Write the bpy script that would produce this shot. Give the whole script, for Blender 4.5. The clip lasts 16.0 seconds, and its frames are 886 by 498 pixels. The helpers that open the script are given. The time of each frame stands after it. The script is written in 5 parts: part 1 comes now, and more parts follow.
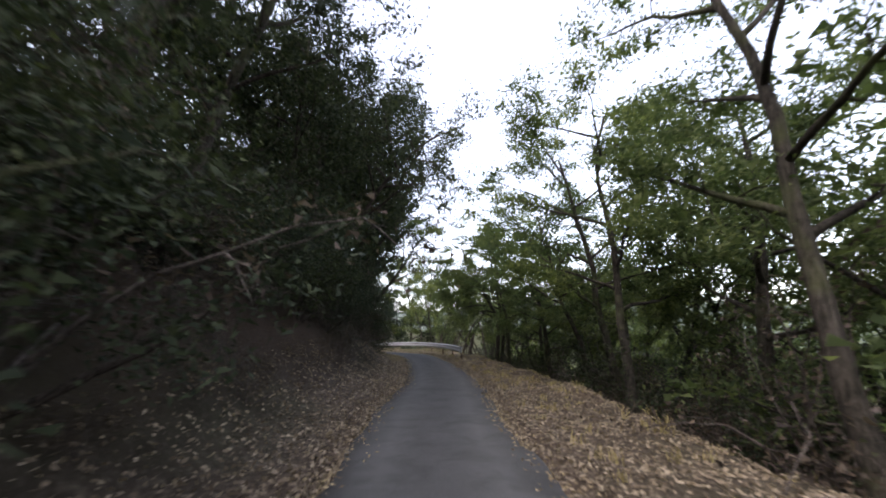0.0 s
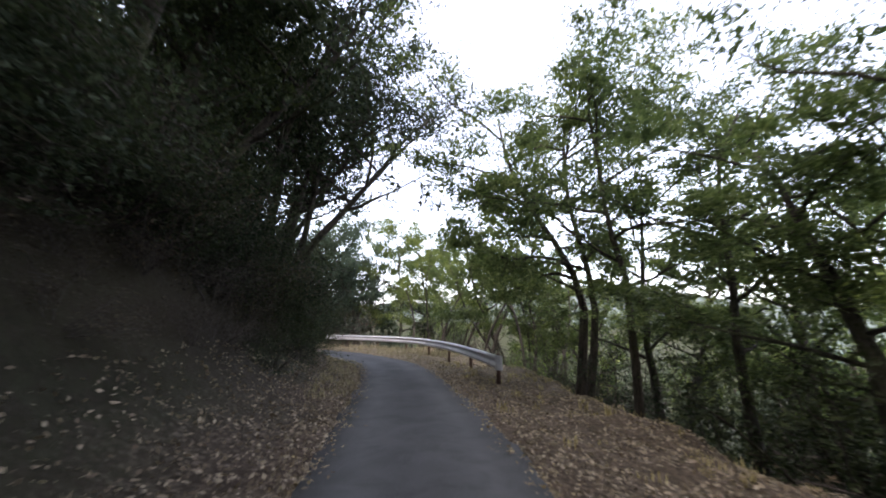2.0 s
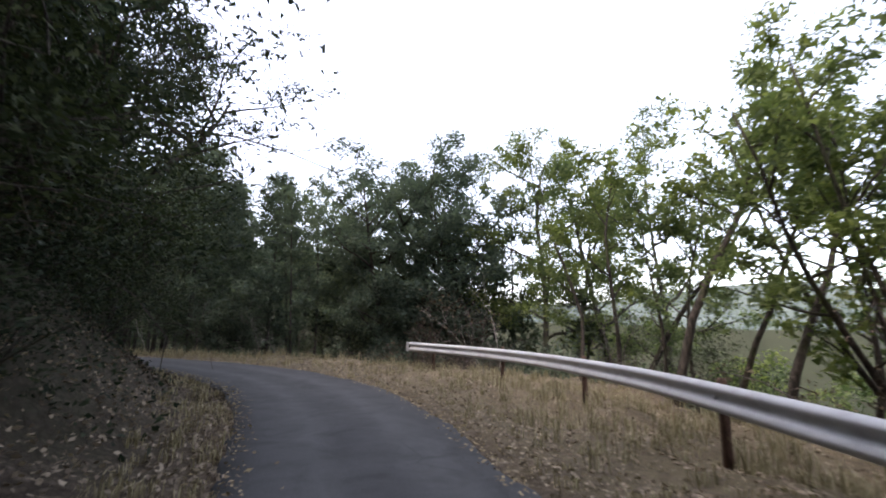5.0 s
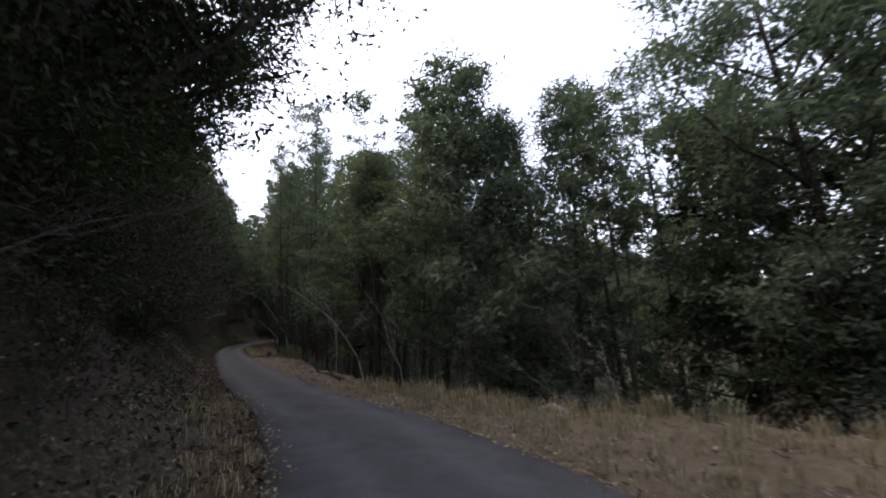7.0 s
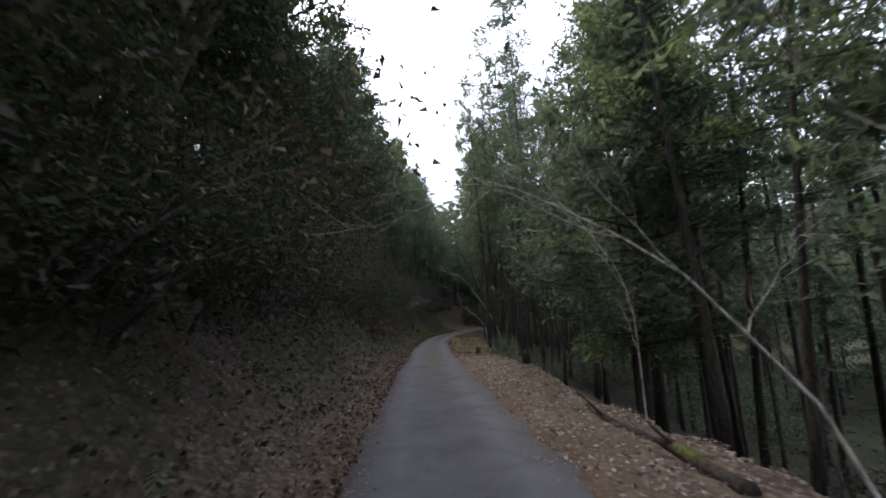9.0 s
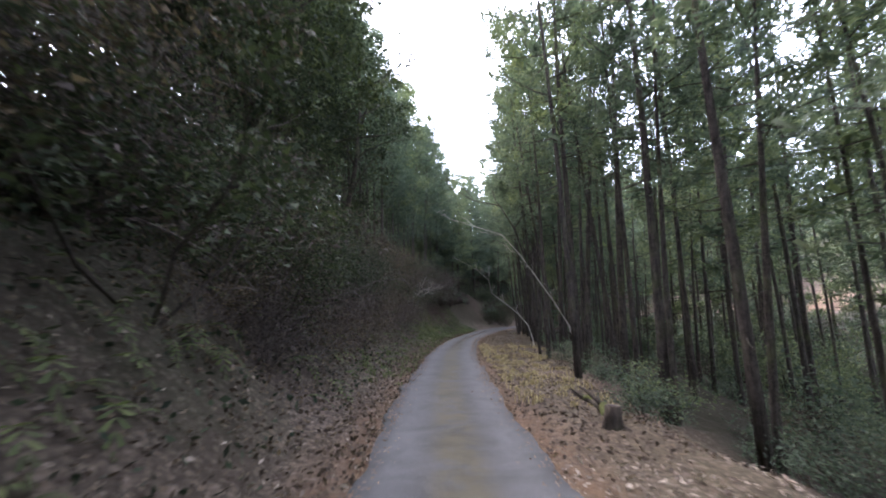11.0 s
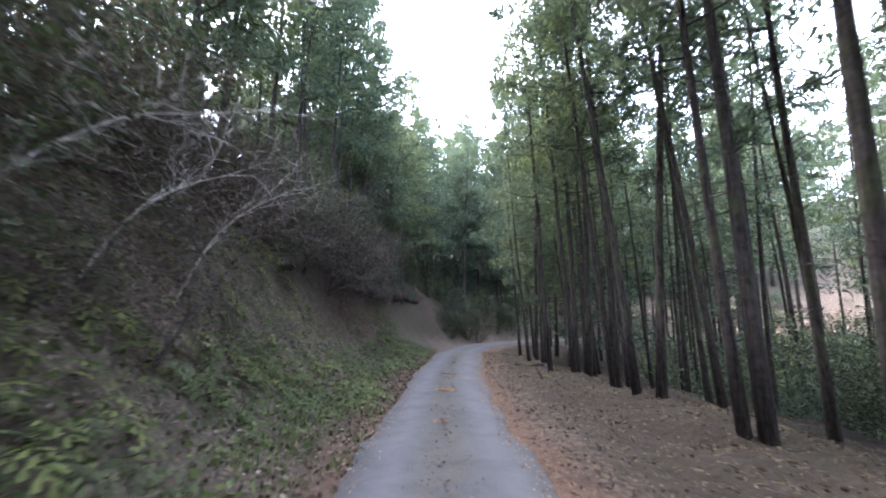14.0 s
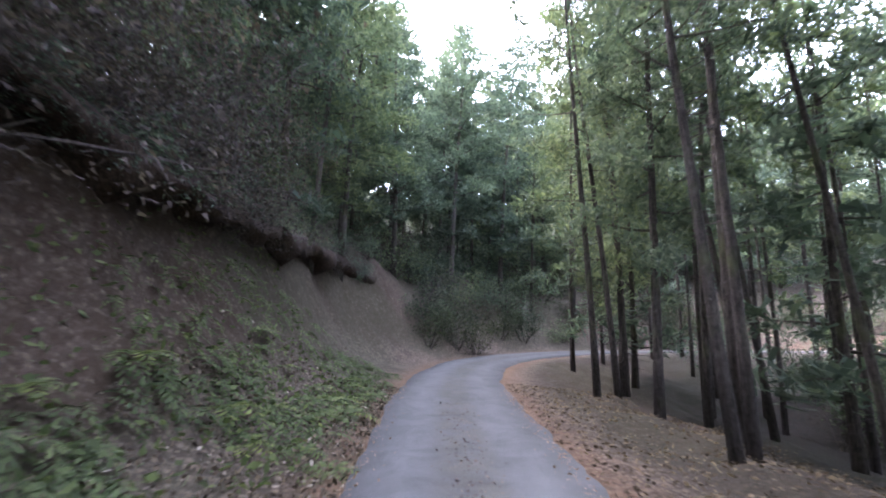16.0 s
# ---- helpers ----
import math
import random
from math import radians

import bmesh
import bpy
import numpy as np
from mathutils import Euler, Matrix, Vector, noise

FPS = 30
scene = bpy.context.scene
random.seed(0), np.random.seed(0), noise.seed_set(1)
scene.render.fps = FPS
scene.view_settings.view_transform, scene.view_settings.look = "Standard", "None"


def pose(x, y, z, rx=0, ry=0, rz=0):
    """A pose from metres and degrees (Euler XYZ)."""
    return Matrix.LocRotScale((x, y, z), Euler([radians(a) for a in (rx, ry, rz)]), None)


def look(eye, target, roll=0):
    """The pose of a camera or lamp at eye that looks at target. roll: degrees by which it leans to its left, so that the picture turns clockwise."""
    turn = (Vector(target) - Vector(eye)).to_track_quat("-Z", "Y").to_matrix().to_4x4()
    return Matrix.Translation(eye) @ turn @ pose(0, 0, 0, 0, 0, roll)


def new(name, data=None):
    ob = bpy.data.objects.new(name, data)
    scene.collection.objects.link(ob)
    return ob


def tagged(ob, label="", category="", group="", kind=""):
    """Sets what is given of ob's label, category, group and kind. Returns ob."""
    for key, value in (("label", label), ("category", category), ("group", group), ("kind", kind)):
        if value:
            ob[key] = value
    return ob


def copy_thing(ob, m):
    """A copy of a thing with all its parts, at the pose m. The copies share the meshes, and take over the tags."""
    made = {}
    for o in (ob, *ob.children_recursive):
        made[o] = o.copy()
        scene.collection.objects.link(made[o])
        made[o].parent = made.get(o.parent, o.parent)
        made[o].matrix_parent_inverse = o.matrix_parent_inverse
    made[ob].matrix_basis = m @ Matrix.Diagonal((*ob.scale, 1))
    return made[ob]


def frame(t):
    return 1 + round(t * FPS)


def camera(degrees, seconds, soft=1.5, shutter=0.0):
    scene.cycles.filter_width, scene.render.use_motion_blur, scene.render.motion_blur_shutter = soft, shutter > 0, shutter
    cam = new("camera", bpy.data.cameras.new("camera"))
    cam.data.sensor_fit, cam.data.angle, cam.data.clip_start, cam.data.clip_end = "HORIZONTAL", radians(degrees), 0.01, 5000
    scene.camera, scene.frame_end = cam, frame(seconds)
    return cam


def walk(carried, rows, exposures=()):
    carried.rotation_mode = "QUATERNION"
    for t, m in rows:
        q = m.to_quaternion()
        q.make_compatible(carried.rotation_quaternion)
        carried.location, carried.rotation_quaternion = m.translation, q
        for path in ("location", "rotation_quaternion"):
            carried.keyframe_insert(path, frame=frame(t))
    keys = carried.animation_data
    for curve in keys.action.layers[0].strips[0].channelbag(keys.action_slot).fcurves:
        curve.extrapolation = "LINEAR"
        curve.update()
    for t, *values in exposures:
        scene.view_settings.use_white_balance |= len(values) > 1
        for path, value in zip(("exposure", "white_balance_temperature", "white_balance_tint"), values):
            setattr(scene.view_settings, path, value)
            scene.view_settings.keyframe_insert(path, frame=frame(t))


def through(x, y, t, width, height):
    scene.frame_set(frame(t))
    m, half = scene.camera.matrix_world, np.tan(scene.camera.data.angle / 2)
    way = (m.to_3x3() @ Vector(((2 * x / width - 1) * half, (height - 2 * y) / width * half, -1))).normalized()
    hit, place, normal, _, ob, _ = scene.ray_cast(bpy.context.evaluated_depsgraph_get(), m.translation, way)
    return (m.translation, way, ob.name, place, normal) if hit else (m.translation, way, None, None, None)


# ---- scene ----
cam = camera(92.0, 16.0, soft=1.9, shutter=0.2)
PATH = [
    (0.0, (0.1, 0.278, 1.4), (0.133, 10.077, 3.395), -1.00),
    (0.5, (-0.082, 4.601, 1.4), (0.235, 14.381, 3.461), 0.95),
    (1.0, (-0.145, 8.937, 1.4), (0.187, 18.724, 3.426), 1.29),
    (1.5, (-0.105, 12.971, 1.4), (0.144, 22.777, 3.344), 0.72),
    (2.0, (-0.265, 17.025, 1.4), (-0.259, 26.857, 3.224), 0.55),
    (2.5, (-0.525, 20.559, 1.4), (-0.79, 30.41, 3.097), -0.37),
    (3.0, (-0.957, 24.059, 1.4), (-1.499, 33.897, 3.112), -1.37),
    (3.5, (-1.432, 27.188, 1.4), (-2.12, 37.017, 3.107), -1.43),
    (4.1, (-1.728, 30.283, 1.4), (-2.967, 40.048, 3.161), -0.37),
    (4.7, (-2.228, 33.111, 1.4), (-4.476, 42.686, 3.208), 0.84),
    (5.3, (-3.219, 35.827, 1.4), (-6.854, 44.957, 3.251), 1.87),
    (6.0, (-5.382, 39.061, 1.4), (-10.939, 47.155, 3.299), 2.42),
    (6.5, (-8.101, 41.682, 1.4), (-14.879, 48.777, 3.329), 0.23),
    (7.0, (-10.926, 43.625, 1.4), (-18.859, 49.405, 3.312), -0.53),
    (7.5, (-13.431, 44.751, 1.4), (-22.151, 49.245, 3.342), -0.76),
    (8.0, (-16.169, 45.397, 1.4), (-25.425, 48.606, 3.407), -0.86),
    (8.5, (-18.621, 45.819, 1.4), (-28.15, 48.164, 3.325), -1.33),
    (9.0, (-21.215, 46.289, 1.4), (-30.919, 48.014, 3.089), -1.61),
    (9.6, (-24.71, 46.731, 1.4), (-34.479, 48.088, 3.051), -1.64),
    (10.2, (-28.672, 47.308, 1.4), (-38.457, 48.564, 3.038), -1.19),
    (10.8, (-33.119, 47.938, 1.4), (-42.893, 49.287, 3.028), -0.62),
    (11.5, (-38.944, 48.633, 1.4), (-48.687, 50.234, 2.984), -0.29),
    (12.0, (-43.359, 49.342, 1.4), (-53.087, 51.096, 2.912), -1.40),
    (12.5, (-47.525, 49.968, 1.4), (-57.18, 51.994, 3.037), -2.76),
    (13.0, (-51.884, 50.684, 1.4), (-61.47, 52.876, 3.22), 0.49),
    (13.5, (-55.799, 51.536, 1.4), (-65.313, 53.955, 3.305), 0.95),
    (14.0, (-59.553, 52.421, 1.4), (-68.99, 55.154, 3.263), 0.57),
    (14.5, (-63.592, 53.501, 1.4), (-72.929, 56.531, 3.309), 0.47),
    (15.0, (-67.59, 54.625, 1.4), (-76.872, 57.827, 3.295), 0.54),
    (15.5, (-71.066, 55.625, 1.4), (-80.321, 58.895, 3.309), 1.19),
    (16.0, (-74.547, 56.747, 1.4), (-83.803, 60.014, 3.31), 2.18),
]
walk(cam, [(t, look(e, g, r)) for t, e, g, r in PATH],
     exposures=[(0.0, 0.55, 6850, 17), (0.5, 1.25, 6950, 18), (1.0, 1.1, 6850, 17), (1.5, 0.9, 6650, 14), (2.0, 1.0, 6800, 17), (2.5, 1.05, 6850, 19), (3.7, 0.65, 6850, 18), (6.0, 0.5, 6850, 18), (6.5, 0.15, 6850, 20), (7.0, 0.1, 6850, 20), (7.5, 0.15, 6800, 19), (8.5, 0.75, 6700, 18), (9.0, 0.9, 6650, 17),
                (11.5, 2.2, 6450, 21), (12.0, 2.1, 6550, 19), (12.5, 1.7, 6950, 15), (13.0, 2.3, 6600, 18), (13.5, 2.7, 6200, 19), (14.5, 3.12, 6050, 22), (16.0, 3.3, 6080, 24)])

# ---- world and light: a bright overcast sky ----
SUN_EL, SUN_AZ = radians(58), radians(228)
world = bpy.data.worlds.new("world")
scene.world = world
world.use_nodes = True
wn = world.node_tree.nodes
sky = wn.new("ShaderNodeTexSky")
sky.sky_type = "NISHITA"
sky.sun_disc = False
sky.sun_elevation, sky.sun_rotation = SUN_EL, SUN_AZ
sky.air_density, sky.dust_density, sky.ozone_density = 1.0, 2.5, 1.0
grey = wn.new("ShaderNodeHueSaturation")
grey.inputs["Saturation"].default_value = 0.6
grey.inputs["Value"].default_value = 4.0
world.node_tree.links.new(sky.outputs["Color"], grey.inputs["Color"])
wn["Background"].inputs["Strength"].default_value = 0.15
world.node_tree.links.new(grey.outputs["Color"], wn["Background"].inputs["Color"])

sun_data = bpy.data.lights.new("sun", "SUN")
sun_data.energy, sun_data.angle, sun_data.color = 0.5, radians(40), (1.0, 0.98, 0.95)
sun = new("sun", sun_data)
sun.matrix_world = look((math.sin(SUN_AZ) * 80, math.cos(SUN_AZ) * 80, 90), (0, 0, 0))


# ---- materials ----
class Mat:
    """A node material with short ways to add nodes."""

    def __init__(self, name, rough=0.8, spec=0.3):
        self.m = bpy.data.materials.new(name)
        self.m.use_nodes = True
        self.t = self.m.node_tree
        self.b = self.t.nodes["Principled BSDF"]
        self.b.inputs["Roughness"].default_value = rough
        self.b.inputs["Specular IOR Level"].default_value = spec

    def node(self, kind, **values):
        n = self.t.nodes.new(kind)
        for k, v in values.items():
            n.inputs[k].default_value = v
        return n

    def link(self, a, b):
        self.t.links.new(a, b)

    def noise(self, scale, detail=4.0, rough=0.6, dist=0.0, space="Object"):
        n = self.node("ShaderNodeTexNoise", Scale=scale, Detail=detail, Roughness=rough, Distortion=dist)
        self.link(self.node("ShaderNodeTexCoord").outputs[space], n.inputs["Vector"])
        return n.outputs["Fac"]

    def ramp(self, fac, *stops):
        r = self.node("ShaderNodeValToRGB")
        els = r.color_ramp.elements
        while len(els) < len(stops):
            els.new(0.5)
        for e, (p, c) in zip(els, stops):
            e.position, e.color = p, (*c, 1) if len(c) == 3 else c
        self.link(fac, r.inputs["Fac"])
        return r.outputs["Color"]

    def mix(self, fac, a, b, how="MIX"):
        n = self.t.nodes.new("ShaderNodeMix")
        n.data_type, n.blend_type = "RGBA", how
        for i, v in ((0, fac), (6, a), (7, b)):
            if isinstance(v, (int, float)):
                n.inputs[i].default_value = v
            elif isinstance(v, tuple):
                n.inputs[i].default_value = (*v, 1)
            else:
                self.link(v, n.inputs[i])
        return n.outputs[2]

    def bump(self, fac, strength=0.5, dist=0.02):
        n = self.node("ShaderNodeBump", Strength=strength, Distance=dist)
        self.link(fac, n.inputs["Height"])
        self.link(n.outputs["Normal"], self.b.inputs["Normal"])

    def colour(self, c):
        if isinstance(c, tuple):
            self.b.inputs["Base Color"].default_value = (*c, 1)
        else:
            self.link(c, self.b.inputs["Base Color"])
        return c


def leaf_material(name, dark, mid, light, through=0.35, rough=0.68):
    """Leaves: tint varied leaf by leaf and plant by plant, partly lit from behind."""
    m = Mat(name, rough, 0.12)
    isl = m.node("ShaderNodeNewGeometry").outputs["Random Per Island"]
    obj = m.node("ShaderNodeObjectInfo").outputs["Random"]
    c = m.ramp(isl, (0.0, dark), (0.55, mid), (1.0, light))
    v = m.ramp(obj, (0.0, (0.75, 0.8, 0.85)), (0.5, (1, 1, 1)), (1.0, (1.2, 1.15, 0.85)))
    c = m.mix(1.0, c, v, "MULTIPLY")
    m.colour(c)
    tr = m.node("ShaderNodeBsdfTranslucent")
    m.link(m.mix(1.0, c, (1.25, 1.35, 0.85), "MULTIPLY"), tr.inputs["Color"])
    mx = m.node("ShaderNodeMixShader", Fac=through)
    out = m.t.nodes["Material Output"]
    m.link(m.b.outputs["BSDF"], mx.inputs[1])
    m.link(tr.outputs["BSDF"], mx.inputs[2])
    m.link(mx.outputs["Shader"], out.inputs["Surface"])
    return m.m


def bark_material(name, a, b, moss=0.0, scale=6.0):
    m = Mat(name, 0.9, 0.12)
    n = m.noise(scale, 6, 0.7, 0.4)
    c = m.ramp(n, (0.3, a), (0.7, b))
    grain = m.node("ShaderNodeMapping", Scale=(26.0, 26.0, 2.6))
    m.link(m.node("ShaderNodeTexCoord").outputs["Object"], grain.inputs["Vector"])
    furrow = m.node("ShaderNodeTexNoise", Scale=1.0, Detail=4.0, Roughness=0.65)
    m.link(grain.outputs["Vector"], furrow.inputs["Vector"])
    c = m.mix(1.0, c, m.ramp(furrow.outputs["Fac"], (0.36, (0.4,) * 3), (0.52, (1.0,) * 3), (0.7, (1.35,) * 3)), "MULTIPLY")
    if moss:
        c = m.mix(m.ramp(m.noise(1.1, 3), (0.5, (0, 0, 0)), (0.66, (moss,) * 3)), c, (0.07, 0.085, 0.03))
    m.colour(c)
    m.bump(furrow.outputs["Fac"], 0.9, 0.03)
    return m.m


def asphalt_material():
    """Worn grey asphalt with paler wheel tracks and a dull, mossy middle strip further on."""
    m = Mat("asphalt", 0.92, 0.14)
    fine = m.noise(90, 3, 0.7)
    big = m.noise(0.7, 4)
    c = m.mix(m.ramp(big, (0.35, (0, 0, 0)), (0.7, (1, 1, 1))), (0.048, 0.049, 0.047), (0.067, 0.068, 0.065))
    c = m.mix(0.35, c, m.ramp(fine, (0.35, (0.022, 0.022, 0.024)), (0.7, (0.12, 0.12, 0.125))))
    track = m.node("ShaderNodeAttribute")
    track.attribute_name = "track"
    c = m.mix(m.mix(1.0, track.outputs["Color"], (0.5, 0.5, 0.5), "MULTIPLY"), c, (0.10, 0.102, 0.10))
    moss = m.node("ShaderNodeAttribute")
    moss.attribute_name = "moss"
    grow = m.mix(1.0, moss.outputs["Color"], m.ramp(m.noise(2.5, 6, 0.7), (0.36, (0, 0, 0)), (0.55, (1, 1, 1))), "MULTIPLY")
    c = m.mix(grow, c, (0.075, 0.066, 0.036))
    worn = m.ramp(m.noise(1.6, 6, 0.65, 0.8), (0.36, (0.82,) * 3), (0.5, (1.0,) * 3), (0.68, (1.14,) * 3))
    c = m.mix(1.0, c, worn, "MULTIPLY")
    cells = m.node("ShaderNodeTexVoronoi", Scale=0.9)
    cells.feature = "DISTANCE_TO_EDGE"
    m.link(m.node("ShaderNodeTexCoord").outputs["Object"], cells.inputs["Vector"])
    crack = m.ramp(cells.outputs["Distance"], (0.0, (1, 1, 1)), (0.012, (0, 0, 0)))
    crack = m.mix(1.0, crack, m.ramp(m.noise(0.35, 3), (0.56, (0, 0, 0)), (0.7, (0.45,) * 3)), "MULTIPLY")
    c = m.mix(crack, c, (0.018, 0.018, 0.018))
    m.colour(c)
    m.bump(fine, 0.6, 0.008)
    return m.m


def earth_material():
    """Forest soil under dead leaves, darkened by painted shade on the bank and under trees; orange needles gather along
    the asphalt, grass and moss grow in places.
    """
    m = Mat("earth", 0.95, 0.1)
    litter = m.ramp(m.noise(9, 8, 0.75, 0.6), (0.25, (0.022, 0.017, 0.013)), (0.45, (0.062, 0.047, 0.036)),
                    (0.6, (0.11, 0.085, 0.065)), (0.78, (0.21, 0.17, 0.13)))
    warp = m.node("ShaderNodeVectorMath")
    warp.operation = "MULTIPLY_ADD"
    wob = m.node("ShaderNodeTexNoise", Scale=14.0, Detail=2.0)
    place = m.node("ShaderNodeTexCoord").outputs["Object"]
    m.link(place, wob.inputs["Vector"])
    m.link(wob.outputs["Color"], warp.inputs[0])
    warp.inputs[1].default_value = (0.07, 0.07, 0.07)
    m.link(place, warp.inputs[2])
    cell = m.node("ShaderNodeTexVoronoi", Scale=17.0)
    m.link(warp.outputs["Vector"], cell.inputs["Vector"])
    leafy = m.ramp(cell.outputs["Color"], (0.1, (0.04, 0.030, 0.023)), (0.45, (0.10, 0.077, 0.059)), (0.75, (0.185, 0.146, 0.113)), (0.95, (0.30, 0.25, 0.2)))
    shade = m.ramp(cell.outputs["Distance"], (0.25, (1, 1, 1)), (0.75, (0.45,) * 3))
    litter = m.mix(0.65, litter, m.mix(1.0, leafy, shade, "MULTIPLY"))
    soil = m.ramp(m.noise(3, 6, 0.7), (0.3, (0.024, 0.018, 0.014)), (0.75, (0.068, 0.052, 0.040)))
    c = m.mix(m.ramp(m.noise(0.5, 5, 0.6), (0.5, (0, 0, 0)), (0.72, (0.8,) * 3)), litter, soil)
    # dark humus, tinted darker still to stand for the woods' shade
    humus_shade = m.node("ShaderNodeAttribute")
    humus_shade.attribute_name = "humus_shade"
    c = m.mix(humus_shade.outputs["Color"], c, m.ramp(m.noise(2, 6, 0.7), (0.3, (0.013, 0.011, 0.009)), (0.75, (0.036, 0.030, 0.023))))
    for name, col in (("raw", (0.045, 0.030, 0.021)), ("needles", (0.115, 0.069, 0.042)), ("straw", (0.18, 0.145, 0.088)), ("green", (0.04, 0.048, 0.026))):
        at = m.node("ShaderNodeAttribute")
        at.attribute_name = name
        f = m.mix(1.0, at.outputs["Color"], m.ramp(m.noise(5, 7, 0.75), (0.35, (0.15,) * 3), (0.6, (1, 1, 1))), "MULTIPLY")
        tone = m.mix(m.noise(25, 4, 0.7), tuple(v * 0.45 for v in col), tuple(v * 1.45 for v in col))
        c = m.mix(f, c, tone)
    m.colour(c)
    m.bump(m.noise(22, 6, 0.75), 0.9, 0.05)
    return m.m


def galvanised_material():
    m = Mat("galvanised_steel", 0.6, 0.4)
    m.b.inputs["Metallic"].default_value = 0.35
    n = m.noise(4, 6, 0.7)
    c = m.mix(n, (0.26, 0.27, 0.28), (0.46, 0.47, 0.48))
    c = m.mix(m.ramp(m.noise(1.7, 6, 0.75), (0.55, (0, 0, 0)), (0.75, (0.5,) * 3)), c, (0.12, 0.09, 0.07))
    m.colour(c)
    m.bump(m.noise(60, 3), 0.1, 0.003)
    return m.m


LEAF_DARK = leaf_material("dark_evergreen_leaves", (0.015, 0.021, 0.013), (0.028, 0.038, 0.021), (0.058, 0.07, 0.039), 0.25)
LEAF_OLIVE = leaf_material("olive_leaves", (0.042, 0.060, 0.027), (0.082, 0.108, 0.046), (0.15, 0.172, 0.078), 0.5)
LEAF_CONIFER = leaf_material("cypress_sprays", (0.044, 0.060, 0.048), (0.077, 0.100, 0.076), (0.127, 0.150, 0.110), 0.42)
LEAF_FERN = leaf_material("fern_fronds", (0.042, 0.055, 0.023), (0.068, 0.086, 0.035), (0.115, 0.135, 0.055), 0.35)
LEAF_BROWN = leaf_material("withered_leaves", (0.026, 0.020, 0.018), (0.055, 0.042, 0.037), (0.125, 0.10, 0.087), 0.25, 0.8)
LEAF_DEAD = leaf_material("dead_leaves", (0.10, 0.078, 0.063), (0.19, 0.152, 0.123), (0.33, 0.275, 0.225), 0.15, 0.75)
LEAF_RUST = leaf_material("rusty_needles", (0.11, 0.068, 0.042), (0.185, 0.12, 0.076), (0.28, 0.195, 0.13), 0.1, 0.8)
STRAW = leaf_material("dry_grass_blades", (0.12, 0.096, 0.056), (0.24, 0.20, 0.13), (0.40, 0.35, 0.245), 0.3, 0.7)
BARK_GREY = bark_material("grey_bark", (0.018, 0.016, 0.014), (0.065, 0.057, 0.048), 0.5)
BARK_DARK = bark_material("dark_bark", (0.018, 0.015, 0.012), (0.06, 0.049, 0.04), 0.4)
BARK_CEDAR = bark_material("cedar_bark", (0.022, 0.019, 0.017), (0.070, 0.059, 0.051), 0.4, 9.0)
BARK_PALE = bark_material("pale_bark", (0.17, 0.155, 0.135), (0.42, 0.39, 0.35), 0.3)
TWIG = bark_material("dry_twigs", (0.045, 0.037, 0.032), (0.12, 0.102, 0.09))
MOSS = bark_material("moss", (0.036, 0.044, 0.013), (0.10, 0.108, 0.032), 0.0, 14.0)
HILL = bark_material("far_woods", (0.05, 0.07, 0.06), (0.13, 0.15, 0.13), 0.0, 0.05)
ASPHALT, EARTH, STEEL = asphalt_material(), earth_material(), galvanised_material()
BROW_SOIL = bark_material("dark_soil_and_roots", (0.018, 0.013, 0.010), (0.055, 0.038, 0.027), 0.0, 6.0)
POST_PAINT = bark_material("rusty_brown_paint", (0.05, 0.03, 0.022), (0.10, 0.06, 0.045), 0.0, 12.0)


# ---- the road's line and the lie of the land ----
CENTRE = [(1.0, -40.0), (0.6, -20.0), (0.1, -6.0),
          (0.10, 0.00), (0.07, 3.50), (-0.02, 7.00), (-0.03, 10.49), (0.04, 14.00), (-0.16, 17.50), (-0.40, 20.99), (-0.73, 24.49), (-1.17, 27.96), (-1.73, 31.44), (-2.66, 34.91), (-4.30, 38.16), (-6.43, 41.02), (-9.08, 43.61), (-12.37, 45.39), (-15.87, 46.36), (-19.45, 46.74), (-22.95, 46.92), (-26.43, 47.25), (-29.91, 47.66), (-33.39, 48.07), (-36.85, 48.61), (-40.31, 49.07), (-43.78, 49.53), (-47.23, 50.15), (-50.68, 50.71), (-54.11, 51.39), (-57.52, 52.16), (-60.92, 52.95), (-64.30, 53.85), (-67.65, 54.83), (-70.99, 55.89), (-74.32, 56.95),
          (-78.5, 58.5), (-83.0, 60.1), (-87.5, 62.0), (-91.5, 64.6), (-94.5, 68.2), (-96.0, 72.5), (-95.6, 77.5),
          (-93.0, 83.5), (-88.5, 90.0), (-82.0, 97.0), (-74.0, 102.0), (-67.0, 104.0)]


def spline(points, step):
    """A smooth line through the points, in even steps: places and lengths along it."""
    p = np.array([points[0], *points, points[-1]], float)
    out = []
    for i in range(1, len(p) - 2):
        t = np.linspace(0, 1, 24, endpoint=False)[:, None]
        a, b, c, d = p[i - 1], p[i], p[i + 1], p[i + 2]
        out.append(0.5 * (2 * b + (c - a) * t + (2 * a - 5 * b + 4 * c - d) * t**2 + (3 * b - a - 3 * c + d) * t**3))
    out = np.vstack([*out, p[-1:]])
    run = np.concatenate([[0], np.cumsum(np.linalg.norm(np.diff(out, axis=0), axis=1))])
    s = np.arange(0, run[-1], step)
    return np.stack([np.interp(s, run, out[:, k]) for k in range(out.shape[1])], 1), s


LINE, LINE_S = spline(CENTRE, 0.5)
LINE_S = LINE_S - LINE_S[np.argmin(np.hypot(LINE[:, 0], LINE[:, 1]))]
TAN = np.gradient(LINE, axis=0)
TAN /= np.linalg.norm(TAN, axis=1)[:, None]


def at(s, table):
    xs, ys = zip(*table)
    return np.interp(s, xs, ys)


